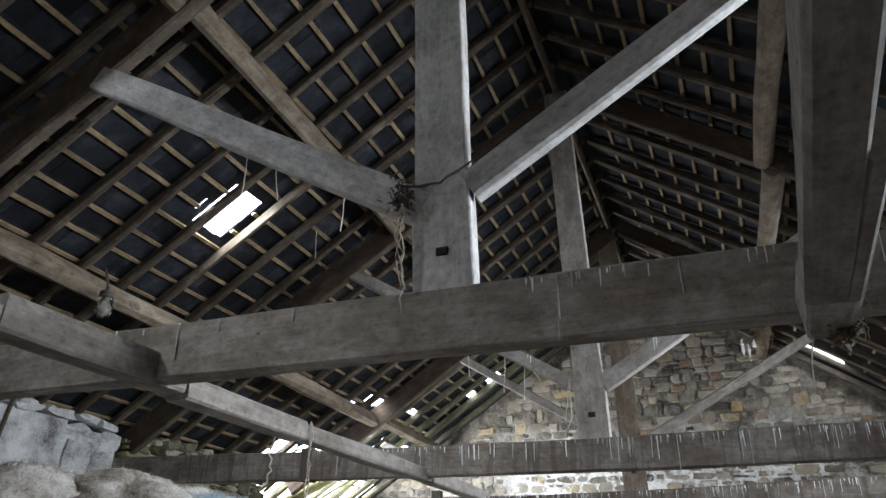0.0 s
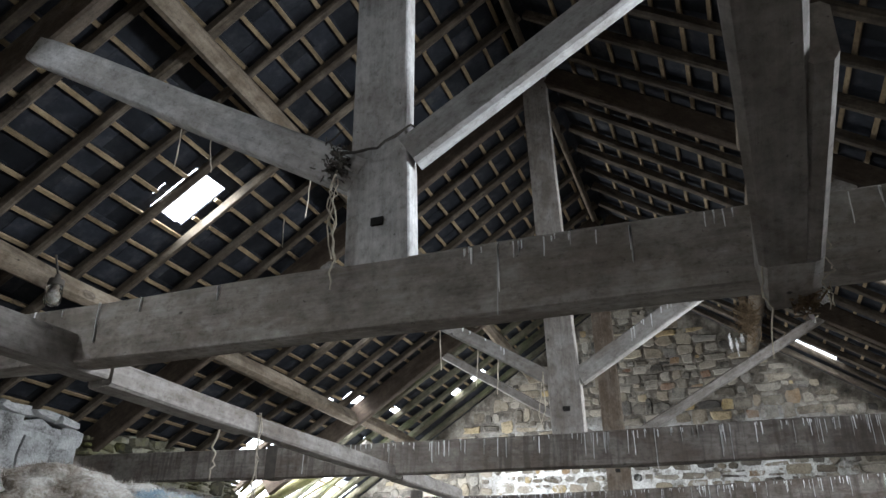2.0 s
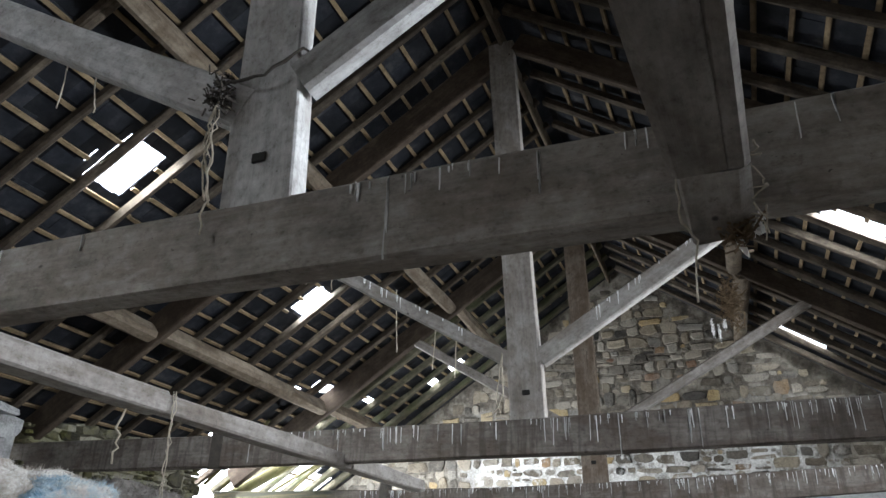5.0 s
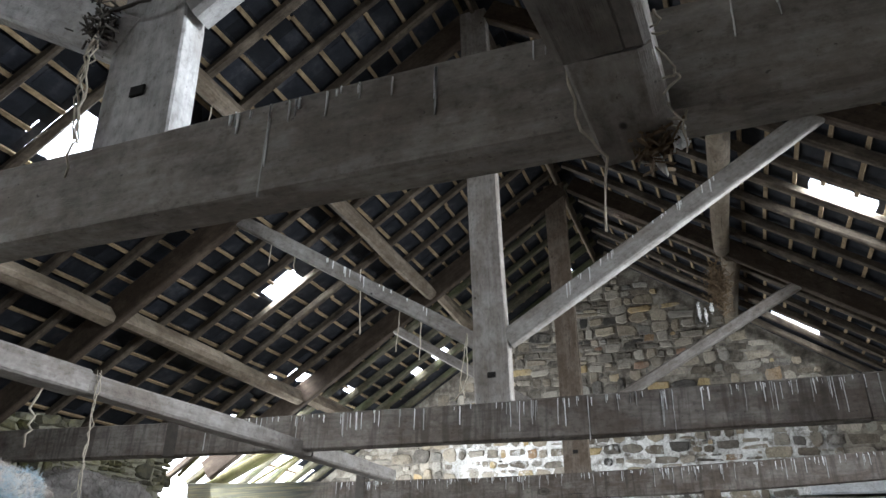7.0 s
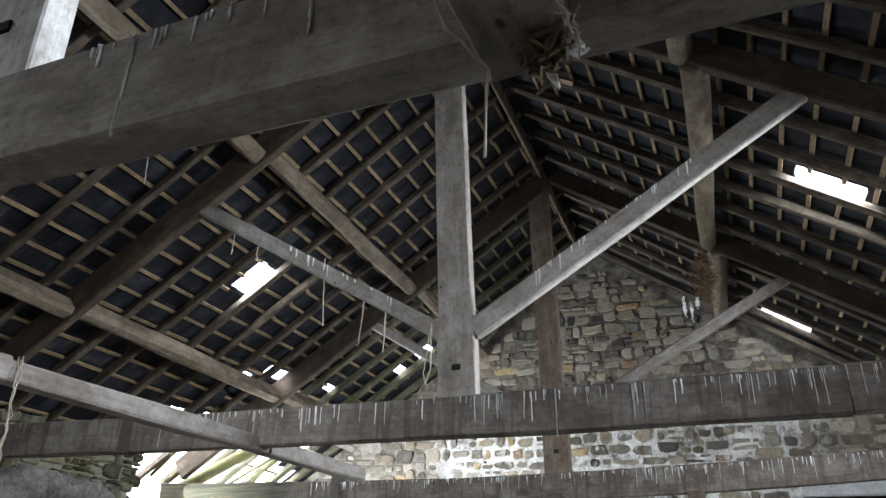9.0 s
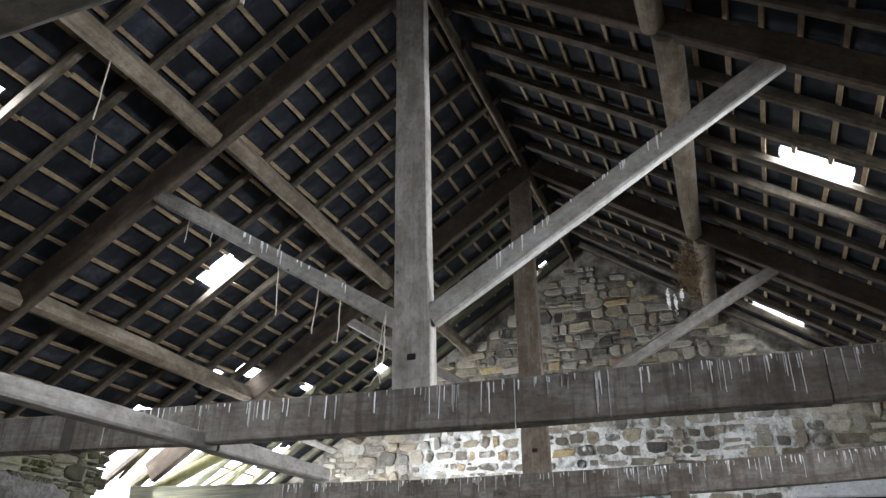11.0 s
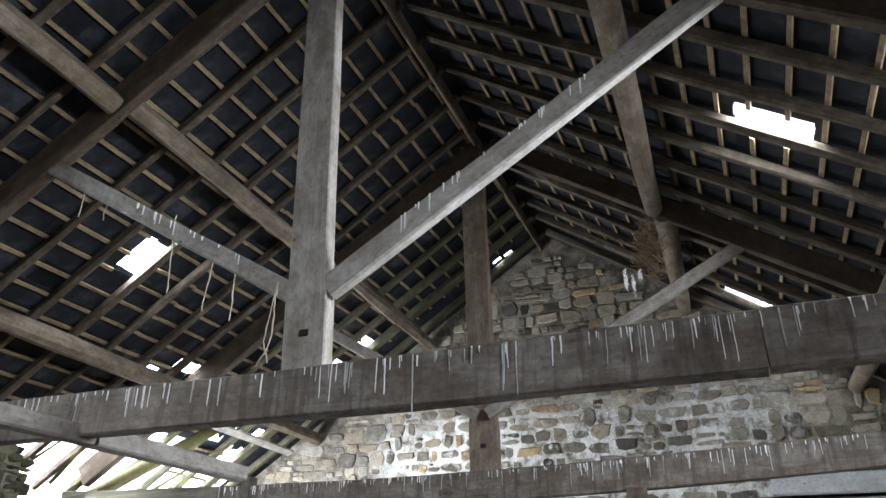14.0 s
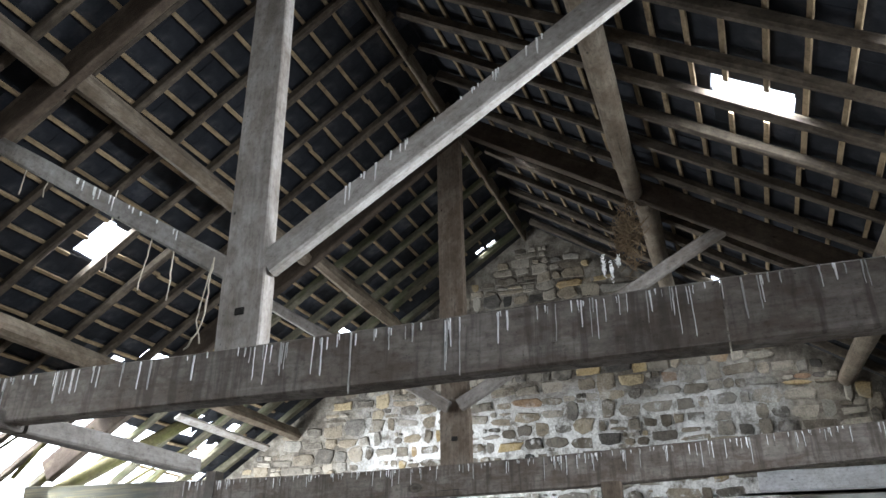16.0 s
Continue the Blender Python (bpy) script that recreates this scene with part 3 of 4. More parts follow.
# ---- fallen corner of the west slope ----
log = pole("mossy_log", on_roof(-1, -4.93, 8.78, 0.16), on_roof(-1, -3.55, 9.44, 0.16), 0.08, 0.065, MOSS_LOG, seed=14)
tagged(log, "thick mossy yellow green log lying on the fallen roof edge", "log")
plank = timber("plank", on_roof(-1, -3.46, 9.02, 0.035), on_roof(-1, -3.50, 10.72, 0.035), 0.09, 0.028, GREY_BROWN, seed=15, up=(-SIN, 0, COS), wobble=0.008, edge=0.004)
tagged(plank, "pale loose plank along the lower purlin", "plank")
rnd = random.Random(31)
for k in range(7):
    y0 = 7.95 + 0.36 * k + rnd.uniform(-0.1, 0.1)
    x0 = -4.85 + rnd.uniform(0.0, 0.25)
    ob = timber("broken_lath", on_roof(-1, x0, y0, 0.25), on_roof(-1, x0 + rnd.uniform(0.5, 1.0), y0 + rnd.uniform(-0.25, 0.3), 0.25 - rnd.uniform(0.0, 0.10)), rnd.uniform(0.03, 0.07), 0.03, rnd.choice((MOSSY_WOOD, MOSS_LOG)), seed=200 + k, wobble=0.012, step=0.15)
    tagged(ob, "broken mossy lath across the fallen roof edge", "lath", "broken laths")
for k in range(16):
    x0, y0 = rnd.uniform(-4.25, -3.55), rnd.uniform(7.9, 10.8)
    t = bmesh.new()
    slate_bm(t, Matrix.Identity(4), rnd.uniform(0.10, 0.22), rnd.uniform(0.12, 0.32), 0.007, [rnd.uniform(-4, 4) for _ in range(8)])
    ob = part("loose_slate", t, SLATE)
    ob.matrix_basis = roof_pose(-1, x0, y0, H_RAFTER + 0.047) @ pose(0, 0, 0, rnd.uniform(-6, 6), rnd.uniform(-4, 10), rnd.uniform(-40, 40))
    tagged(ob, "dark slipped slate at the edge of the hole", "slate", "loose slates")


# ---- trusses ----
def streaks_bm(spots, seed):
    """White runs down a face that looks to -Y; spots of x, top z, length, width."""
    rnd = random.Random(seed)
    bm = bmesh.new()
    for x, z, ln, w in spots:
        n = max(3, int(ln / 0.02))
        bend = rnd.uniform(-0.03, 0.03)
        left, right = [], []
        for i in range(n + 1):
            f = i / n
            ww = w * (0.75 - 0.35 * f + 0.35 * math.exp(-((f - 0.93) / 0.08) ** 2) + rnd.uniform(-0.12, 0.12))
            if i == n:
                ww *= 0.35
            cx = x + bend * f * ln + rnd.uniform(-0.001, 0.001)
            left.append((cx - ww / 2, z - f * ln))
            right.append((cx + ww / 2, z - f * ln))
        a = [bm.verts.new((u, -0.0016, v)) for u, v in left]
        b = [bm.verts.new((u, -0.0016, v)) for u, v in right]
        c = [bm.verts.new((u - 0.001, 0.004, v)) for u, v in left]
        d = [bm.verts.new((u + 0.001, 0.004, v)) for u, v in right]
        for i in range(n):
            bm.faces.new((a[i], a[i + 1], b[i + 1], b[i]))
            bm.faces.new((c[i], c[i + 1], a[i + 1], a[i]))
            bm.faces.new((b[i], b[i + 1], d[i + 1], d[i]))
    bmesh.ops.recalc_face_normals(bm, faces=bm.faces[:])
    return bm


def bow(x, sag, rise, tilt=0.0):
    """How far a bowed tie lies over its nominal height at x."""
    return rise + tilt * x - sag * math.sin(math.pi * (x + EAVE + 0.3) / (2 * EAVE + 0.6))


def truss(y, wood_a, wood_k, wood_b, wood_p, struts, tie_d, king_w, lean, foot_x, king_proud, strut_z, seed, label, joint=None, sag=0.0, rise=0.0, tilt=0.0, butt=True, lap=False):
    t = empty("king_post_truss", (0, y, TIE_TOP - tie_d))
    tagged(t, label, "truss", "king post trusses")
    base = Vector((0, y, TIE_TOP - tie_d))

    def put(name, p, q, w, d, mat, up=(0, 0, 1), sd=0, **kw):
        return timber(name, Vector(p) - base, Vector(q) - base, w, d, mat, t, seed + sd, up, **kw)
    tie_w = 0.105
    zt = TIE_TOP - tie_d / 2
    cuts = [-EAVE - 0.3, EAVE + 0.3] if joint is None else [-EAVE - 0.3, joint, EAVE + 0.3]
    for n, (xa, xb) in enumerate(zip(cuts, cuts[1:])):
        za, zb = zt + bow(xa, sag, rise, tilt), zt + bow(xb, sag, rise, tilt)
        chord = bow((xa + xb) / 2, sag, rise, tilt) - (za + zb - 2 * zt) / 2
        tie = put("tie_beam", (xa + 0.004 * n, y + tie_w / 2, za), (xb, y + tie_w / 2, zb), tie_w, tie_d, wood_a, sd=1 + 60 * n, wobble=0.010, edge=0.008, sag=-chord)
    # dark band round each tie beam, at the same x on all trusses
    part("band", box_bm(-2.51, -2.405, -0.006, tie_w + 0.006, -0.006, tie_d + 0.026, 0.003), DARK_BROWN, t, "dark flat band round the tie beam")
    # dark block on the king post's face, painted as an open mortise's shade
    hx, hz = foot_x - 0.006, 0.145
    part("mortise", box_bm(hx - 0.026, hx + 0.026, -king_proud - 0.006, 0.03, tie_d + hz - 0.006, tie_d + hz + 0.03, 0.004), HOLE_SHADE, t, "small dark block painted as a shaded mortise")
    top = Vector((foot_x - lean * (APEX + 0.2 - TIE_TOP), y - king_proud + 0.0435, APEX + 0.2))
    seat = strut_z - TIE_TOP + 0.05

    def joggle(x):
        """A broader foot, with shoulders that the struts stand on."""
        if x < seat - 0.06:
            return 1.03
        return 1.03 - 0.10 * min(1.0, (x - seat + 0.06) / 0.12)
    put("king_post", (foot_x, y - king_proud + 0.0435, TIE_TOP - 0.05), top, 0.086, king_w, wood_k, (1, 0, 0), 2, wobble=0.006, step=0.06, edge=0.006, profile=joggle)
    for side in (-1, 1):
        out = (side * SIN, 0, COS)
        under, deep = (0.09, 0.19) if side > 0 else (0.035, 0.245)
        p = on_roof(side, side * (EAVE + 0.1), y + 0.047, under + deep / 2)
        q = on_roof(side, RIDGE_X + side * 0.06, y + 0.047, under + deep / 2)
        put("principal_rafter", p, q, 0.085, deep, wood_p, out, 4 + side, wobble=0.010)
        # a butted strut runs on into its rafter, a hair behind its face
        slope, z0, deep = struts[side]
        x0, x1 = foot_x + side * king_w * 0.4, (2.17 if side > 0 else -2.26) if butt else side * 2.19
        if lap:
            x0 = foot_x + side * 0.05
        start = Vector((x0, y - 0.036 if lap else y + 0.04, z0 + slope * abs(x0 - foot_x * lap)))
        end = Vector((x1, y + (0.052 if butt else 0.04), z0 + slope * abs(x1)))
        d = end - start
        put("strut", start, end, 0.07 if butt else 0.08, deep, wood_b, (-d.z * side, 0, abs(d.x)), 8 + side, wobble=0.008)
    return t, tie, base


T1, TIE1, BASE1 = truss(2.40, TIE_WOOD, OAK, OAK, MID_WOOD, {1: (0.63, 2.976, 0.145), -1: (0.597, 2.918, 0.16)}, 0.252, 0.25, 0.036, 0.006, -0.003, 3.05, 11, "pale grey king post truss of broad weathered timber", butt=False)
T2, TIE2, BASE2 = truss(5.50, TIE_STREAKED, KING_WOOD, GREY_BROWN, DARK_WOOD, {1: (0.62, 2.925, 0.135), -1: (0.607, 2.927, 0.105)}, 0.24, 0.235, 0.045, 0.01, -0.003, 3.00, 31, "grey king post truss streaked with white droppings", 2.05, 0.06, 0.045)
T3, TIE3, BASE3 = truss(8.47, TIE_MOSSY, BROWN_KING, KING_WOOD, DARK_WOOD, {1: (0.59, 2.98, 0.10), -1: (0.59, 2.98, 0.10)}, 0.235, 0.245, 0.03, -0.10, -0.003, 2.97, 51, "dark king post truss before the stone gable", None, 0.13, 0.09, 0.02, lap=True)


def runner(p, q, w, d, mat, seed, label, **kw):
    return tagged(timber("runner_beam", p, q, w, d, mat, seed=seed, **kw), label, "beam", "runner beams")


runner((-1.40, -4.55, 2.37), (-1.40, 1.62, 2.37), 0.14, 0.10, KING_WOOD, 70, "pale grey runner beam, lower half of a scarfed joint")
runner((-1.40, 1.63, 2.400), (-1.40, 2.60, 2.400), 0.140, 0.13, KING_WOOD, 71, "pale grey runner beam lapped under the tie beam", step=0.1, wobble=0.014)
runner((-1.395, 2.615, 2.366), (-1.395, 3.66, 2.366), 0.13, 0.115, KING_WOOD, 72, "pale grey runner beam lapped under the tie beam")
runner((-1.40, 3.665, 2.366), (-1.395, 5.62, 2.374), 0.125, 0.10, KING_WOOD, 75, "pale grey runner beam with twine and nails")
runner((-1.395, 5.64, 2.378), (-1.395, 6.98, 2.378), 0.13, 0.105, KING_WOOD, 73, "pale grey runner beam lapped under the tie beam")
runner((0.908, -4.55, 2.335), (1.274, 2.09, 2.335), 0.116, 0.15, TIE_WOOD, 74, "grey brown runner beam with a dark knot below", wobble=0.014, step=0.1)
runner((1.286, 2.093, 2.343), (1.294, 2.397, 2.343), 0.134, 0.165, TIE_WOOD, 76, "brown split stub of a runner beam, ragged at its end", wobble=0.03, step=0.03, edge=0.02)
runner((1.306, 1.31, 2.318), (1.336, 2.085, 2.318), 0.05, 0.115, TIE_WOOD, 77, "short grey packing piece beside the runner beam", wobble=0.006, step=0.1)
knot = part("knot", turned_bm([(0.014, 0.0), (0.024, 0.004), (0.022, 0.010), (0.010, 0.012)], 12), HOLE_SHADE, bpy.data.objects["runner_beam.005"], "round black knot hole")
knot.matrix_world = pose(1.252, 1.83, 2.254)

# ---- white droppings down the faces of the ties ----
SPOTS1 = [(-1.606, 0.05), (-1.447, 0.03), (-1.249, 0.11), (-1.033, 0.06), (-0.66, 0.04), (0.341, 0.03), (0.365, 0.06), (0.459, 0.17), (0.512, 0.06), (0.53, 0.03), (0.615, 0.07), (0.64, 0.02), (0.70, 0.03), (0.784, 0.05), (0.89, 0.085), (1.111, 0.05), (1.164, 0.06), (1.19, 0.02), (1.50, 0.10), (1.58, 0.05)]
rnd = random.Random(12)


def spots(values, z, y):
    return [(x, z - rnd.uniform(0.0, 0.012), ln, 0.003 + 0.0062 * rnd.random() ** 2) for x, ln in values]


def scatter(x0, x1, n, longest):
    out = []
    x = x0
    for _ in range(n):
        x = rnd.uniform(x0, x1)
        for _ in range(rnd.choice((1, 1, 1, 2))):
            out.append((x + rnd.uniform(-0.14, 0.14), 0.02 + (longest - 0.02) * rnd.random() ** 2.2))
    return out


def droppings(t, base, tie_d, values, seed, sag=0.0, rise=0.0, wide=1.0, tilt=0.0, tie=None):
    for n, (mat, label) in enumerate(((DROPPING, "chalky white droppings run down the beam"), (DROPPING_OLD, "old grey droppings faded into the beam"))):
        mine = [v for k, v in enumerate(spots(values, tie_d - 0.004, 0)) if (k % 5 in ((0, 1, 3), (2, 4))[n]) or (wide > 1 and n == 0)]
        mine = [(x, z + bow(x, sag, rise, tilt), ln * (1.0, 1.5)[n], w * wide) for x, z, ln, w in mine]
        ob = part("guano", streaks_bm(mine, seed + n), mat, t, label)
        ob.matrix_basis = pose(0, -0.004, 0)
        ob.parent = tie
        ob.matrix_parent_inverse = tie.matrix_basis.inverted()
        tagged(ob, kind="stuff")


droppings(T1, BASE1, 0.252, SPOTS1 + scatter(0.3, 1.25, 5, 0.04), 1, 0.0, 0.0, 1.3, 0.0, TIE1)
droppings(T2, BASE2, 0.24, scatter(0.15, 2.7, 66, 0.19) + scatter(-2.2, 0.15, 34, 0.15), 2, 0.06, 0.045, 1.0, 0.0, TIE2)
droppings(T3, BASE3, 0.235, scatter(-2.7, 0.1, 66, 0.09) + scatter(0.1, 3.4, 84, 0.13), 3, 0.13, 0.09, 1.0, 0.02, TIE3)


def strut_droppings(t, side, y, x0, x1, z_at, n, seed):
    vals = []
    for _ in range(n):
        x = rnd.uniform(x0, x1)
        vals.append((x, z_at(x), 0.02 + 0.08 * rnd.random() ** 2, rnd.uniform(0.006, 0.012)))
    ob = part("guano", streaks_bm(vals, seed), DROPPING, t, "chalky white droppings run down the strut")
    ob.matrix_basis = pose(0, y, 0, 0, 0, 0.3 * side)
    tagged(ob, kind="stuff")


strut_droppings(T2, 1, 0.002, 0.5, 1.5, lambda x: 2.995 + x * 0.62 - (TIE_TOP - 0.24), 26, 5)
strut_droppings(T2, -1, 0.002, -1.3, -0.4, lambda x: 2.98 - x * 0.607 - (TIE_TOP - 0.24), 14, 6)


# ---- rubble stones of the gable ----
def stone_bm(rnd, w, h, depth):
    """A rough flat-faced stone, its face towards -Y, centred."""
    bm = bmesh.new()
    base = [(-1, -1), (0, -1), (1, -1), (1, 0), (1, 1), (0, 1), (-1, 1), (-1, 0)]
    out, mid, face = [], [], []
    for x, z in base:
        k = 0.86 if x and z else 1.0
        px = (x * k + rnd.uniform(-0.2, 0.14)) * w / 2
        pz = (z * k + rnd.uniform(-0.3, 0.18)) * h / 2
        out.append(bm.verts.new((px, 0.03, pz)))
        mid.append(bm.verts.new((px * 0.985, -depth * rnd.uniform(0.35, 0.7), pz * 0.975)))
        e = 1 - min(0.3, 0.02 / (w / 2))
        g = 1 - min(0.3, 0.012 / (h / 2))
        face.append(bm.verts.new((px * e, -depth * rnd.uniform(0.8, 1.15), pz * g)))
    c = bm.verts.new((rnd.uniform(-0.25, 0.25) * w, -depth * rnd.uniform(0.8, 1.2), rnd.uniform(-0.15, 0.15) * h))
    n = len(base)
    for i in range(n):
        j = (i + 1) % n
        bm.faces.new((out[i], out[j], mid[j], mid[i]))
        bm.faces.new((mid[i], mid[j], face[j], face[i]))
        bm.faces.new((face[i], face[j], c))
    bmesh.ops.recalc_face_normals(bm, faces=bm.faces[:])
    return bm


def courses(rnd, x0, x1, z0, z1, hmin, hmax, wmin, wmax):
    """Rough courses: stones of uneven width, some split into two thin ones, some tall ones across the joint above."""
    z = z0
    while z < z1:
        h = rnd.uniform(hmin, hmax)
        x = x0 + rnd.uniform(-0.2, 0.0)
        while x < x1:
            w = wmin + (wmax - wmin) * rnd.random() ** 1.3
            k = rnd.random()
            wave = 0.03 * noise.noise(Vector((x * 0.8, z * 0.5, 7.0)))
            if k < 0.13:
                f = rnd.uniform(0.4, 0.6)
                yield x + w / 2, z + h * f / 2 + wave, w, h * f
                split = rnd.uniform(0.3, 0.7)
                yield x + w * split / 2, z + h * (1 + f) / 2 + wave, w * split, h * (1 - f)
                yield x + w * (1 + split) / 2, z + h * (1 + f) / 2 + wave, w * (1 - split), h * (1 - f)
            elif k < 0.30:
                yield x + w / 2, z + h * 0.62 + wave, w * 0.9, h * 1.3
            else:
                yield x + w / 2, z + h / 2 + rnd.uniform(-0.015, 0.015) + wave, w, h * rnd.uniform(0.72, 1.05)
            x += w
        z += h


def merge(bm, other, m):
    me = bpy.data.meshes.new("stone")
    other.to_mesh(me)
    other.free()
    me.transform(m)
    bm.from_mesh(me)
    bpy.data.meshes.remove(me)


rnd = random.Random(77)
variants = [(w, h, mesh_of("stone", stone_bm(rnd, w, h, rnd.uniform(0.002, 0.022)), STONE)) for w, h in [(rnd.uniform(0.10, 0.34), rnd.uniform(0.05, 0.13)) for _ in range(44)]]
rest = bmesh.new()
count = 0
for x, z, w, h in courses(rnd, -4.6, 4.9, 2.25, 5.95, 0.10, 0.185, 0.11, 0.36):
    lim = APEX + 0.26 / COS - SLOPE * abs(x - RIDGE_X) - 0.5 * SLOPE * w
    if z + h / 2 > lim or (2.02 < x < 4.05 and z < 2.83):
        continue
    low = z < 3.6 and abs(x) < 2.4
    if rnd.random() < (0.10 if low else 0.03):
        continue
    g = rnd.uniform(0.012, 0.05) if low else rnd.uniform(0.006, 0.024)
    if count < 298 and -2.6 < x < 2.9 and 2.62 < z < 3.95:
        vw, vh, me = rnd.choice(variants)
        m = pose(x, GABLE + 0.02, z, 0, rnd.uniform(-5, 5), 0) @ Matrix.Diagonal((max(w - g, 0.05) / vw, 1, max(h - g, 0.025) / vh, 1))
        piece("stone", me, wall_north, m)
        count += 1
    else:
        merge(rest, stone_bm(rnd, max(w - g, 0.05), max(h - g, 0.025), rnd.uniform(0.003, 0.022)), pose(x, GABLE + 0.02, z, 0, rnd.uniform(-5, 5), 0))
tagged(part("stones", rest, STONE_FAR, wall_north), "brown grey rubble stones in rough courses", kind="stuff")

# mossy stones of the far side wall, facing +X
rnd = random.Random(5)
rest = bmesh.new()
for u, z, w, h in courses(rnd, 5.62, 7.72, 1.7, 2.86, 0.07, 0.13, 0.11, 0.30):
    if z > 2.80 + 0.08 * noise.noise(Vector((u * 3, 0, 0))):
        continue
    merge(rest, stone_bm(rnd, w - 0.016, h - 0.014, rnd.uniform(0.03, 0.07)), pose(-EAVE - 0.03, u, z, 0, rnd.uniform(-5, 5), 90))
for k in range(34):
    u = rnd.uniform(5.6, 7.75)
    merge(rest, stone_bm(rnd, rnd.uniform(0.12, 0.28), rnd.uniform(0.07, 0.13), 0.1), pose(-EAVE - rnd.uniform(0.05, 0.3), u, 2.84 + rnd.uniform(-0.02, 0.05), rnd.uniform(-12, 12), rnd.uniform(-12, 12), 90 + rnd.uniform(-25, 25)))
for k in range(26):
    merge(rest, stone_bm(rnd, rnd.uniform(0.12, 0.26), rnd.uniform(0.07, 0.13), 0.12), pose(-EAVE - rnd.uniform(0.02, 0.4), 7.72 + rnd.uniform(-0.04, 0.06), rnd.uniform(1.8, 2.8), 0, rnd.uniform(-10, 10), 180 + rnd.uniform(-25, 25)))
tagged(part("stones", rest, STONE_MOSS, bpy.data.objects["wall_west_far"]), "mossy dark rubble stones, some loose", kind="stuff")
# broken whitewashed end of the near wall
for u, z, w, h in courses(rnd, 4.80, 5.35, 1.6, 2.84, 0.20, 0.34, 0.26, 0.48):
    ob = part("stone", stone_bm(rnd, w - 0.008, h - 0.008, rnd.uniform(0.008, 0.025)), WHITEWASH, bpy.data.objects["wall_west"])
    ob.matrix_basis = pose(-EAVE - rnd.uniform(0.0, 0.03), u, z, 0, rnd.uniform(-5, 5), 90)
tagged(part("wall_west_core", box_bm(-EAVE - WALL, -EAVE - 0.012, 4.76, 5.36, 0.0, 2.80), WHITEWASH), "broken whitewashed end of the side wall", "wall", kind="structure")
# loose stones on the broken whitewashed top
for k in range(9):
    u = 3.5 + k * 0.215 + rnd.uniform(-0.05, 0.05)
    bm = stone_bm(rnd, rnd.uniform(0.20, 0.34), rnd.uniform(0.07, 0.12), 0.12)
    ob = part("stone", bm, WHITEWASH, bpy.data.objects["wall_west"])
    ob.matrix_basis = pose(-EAVE - rnd.uniform(0.08, 0.2), u, 2.88 + rnd.uniform(0.0, 0.03), rnd.uniform(-6, 6), rnd.uniform(-6, 6), 90 + rnd.uniform(-12, 12))


# ---- twine, rope and wire ----
def cord(name, pts, r, mat, label, category="twine", group="", seed=0, jitter=0.008):
    """A cord through a few points, as a thin uneven tube."""
    rnd = random.Random(seed)
    pts = [Vector(p) for p in pts]
    fine = []
    for a, b in zip(pts, pts[1:]):
        n = max(2, int((b - a).length / 0.03))
        for i in range(n):
            fine.append(a.lerp(b, i / n) + Vector([rnd.uniform(-jitter, jitter) for _ in range(3)]))
    fine.append(pts[-1])
    bm = bmesh.new()
    rows = []
    for i, p in enumerate(fine):
        d = (fine[min(i + 1, len(fine) - 1)] - fine[max(i - 1, 0)]).normalized()
        u = d.orthogonal().normalized()
        v = d.cross(u)
        rr = r * rnd.uniform(0.75, 1.3)
        rows.append([bm.verts.new(p + rr * (math.cos(a) * u + math.sin(a) * v)) for a in (0, 1.26, 2.51, 3.77, 5.03)])
    for a, b in zip(rows, rows[1:]):
        best = min(range(5), key=lambda s: sum((a[j].co - b[(j + s) % 5].co).length for j in range(5)))
        for j in range(5):
            bm.faces.new((a[j], a[(j + 1) % 5], b[(j + 1 + best) % 5], b[(j + best) % 5])).smooth = True
    bm.faces.new(rows[0])
    bm.faces.new(rows[-1])
    bmesh.ops.recalc_face_normals(bm, faces=bm.faces[:])
    return tagged(part(name, bm, mat), label, category, group)


def hanging(p, length, r=0.004, seed=0, drift=0.03, label="frayed pale twine hanging from the roof timber"):
    rnd = random.Random(seed)
    x, y, z = p
    dx, dy = rnd.uniform(-drift, drift), rnd.uniform(-drift, drift)
    return cord("twine", [p, (x + dx * 0.3, y + dy * 0.4, z - length * 0.4), (x + dx * 0.6, y + dy, z - length * 0.75), (x + dx, y + dy, z - length)], r, ROPE, label, "twine", "hanging twine", seed, 0.003)


hanging((-1.067, 2.46, 3.47), 0.21, 0.003, 1, 0.02)
hanging((-0.89, 2.46, 3.36), 0.17, 0.003, 2, 0.02)
hanging((-1.70, 4.50, 4.62), 0.50, 0.004, 3)
hanging((-1.93, 2.46, 4.52), 0.16, 0.004, 4)
hanging((-2.23, 4.95, 4.42), 0.26, 0.004, 5)
hanging((-1.03, 5.58, 3.66), 0.50, 0.004, 6)
hanging((-0.69, 5.58, 3.32), 0.33, 0.004, 7)
hanging((-0.53, 5.58, 3.23), 0.30, 0.004, 8)
hanging((-2.85, 8.5, 4.02), 0.25, 0.004, 9)
hanging((-1.62, 5.58, 3.92), 0.20, 0.004, 15)
hanging((-1.85, 5.58, 4.05), 0.24, 0.004, 16)
cord("twine", [(-0.145, 5.455, 3.03), (-0.14, 5.44, 2.88), (-0.135, 5.44, 2.74), (-0.17, 5.45, 2.66), (-0.22, 5.46, 2.605), (-0.28, 5.50, 2.606)], 0.004, ROPE, "pale twine looped down beside a king post", "twine", "hanging twine", 21, 0.003)
cord("twine", [(-0.15, 5.455, 3.01), (-0.165, 5.44, 2.85), (-0.19, 5.45, 2.72), (-0.16, 5.46, 2.61)], 0.0035, ROPE, "pale twine looped down beside a king post", "twine", "hanging twine", 22, 0.003)
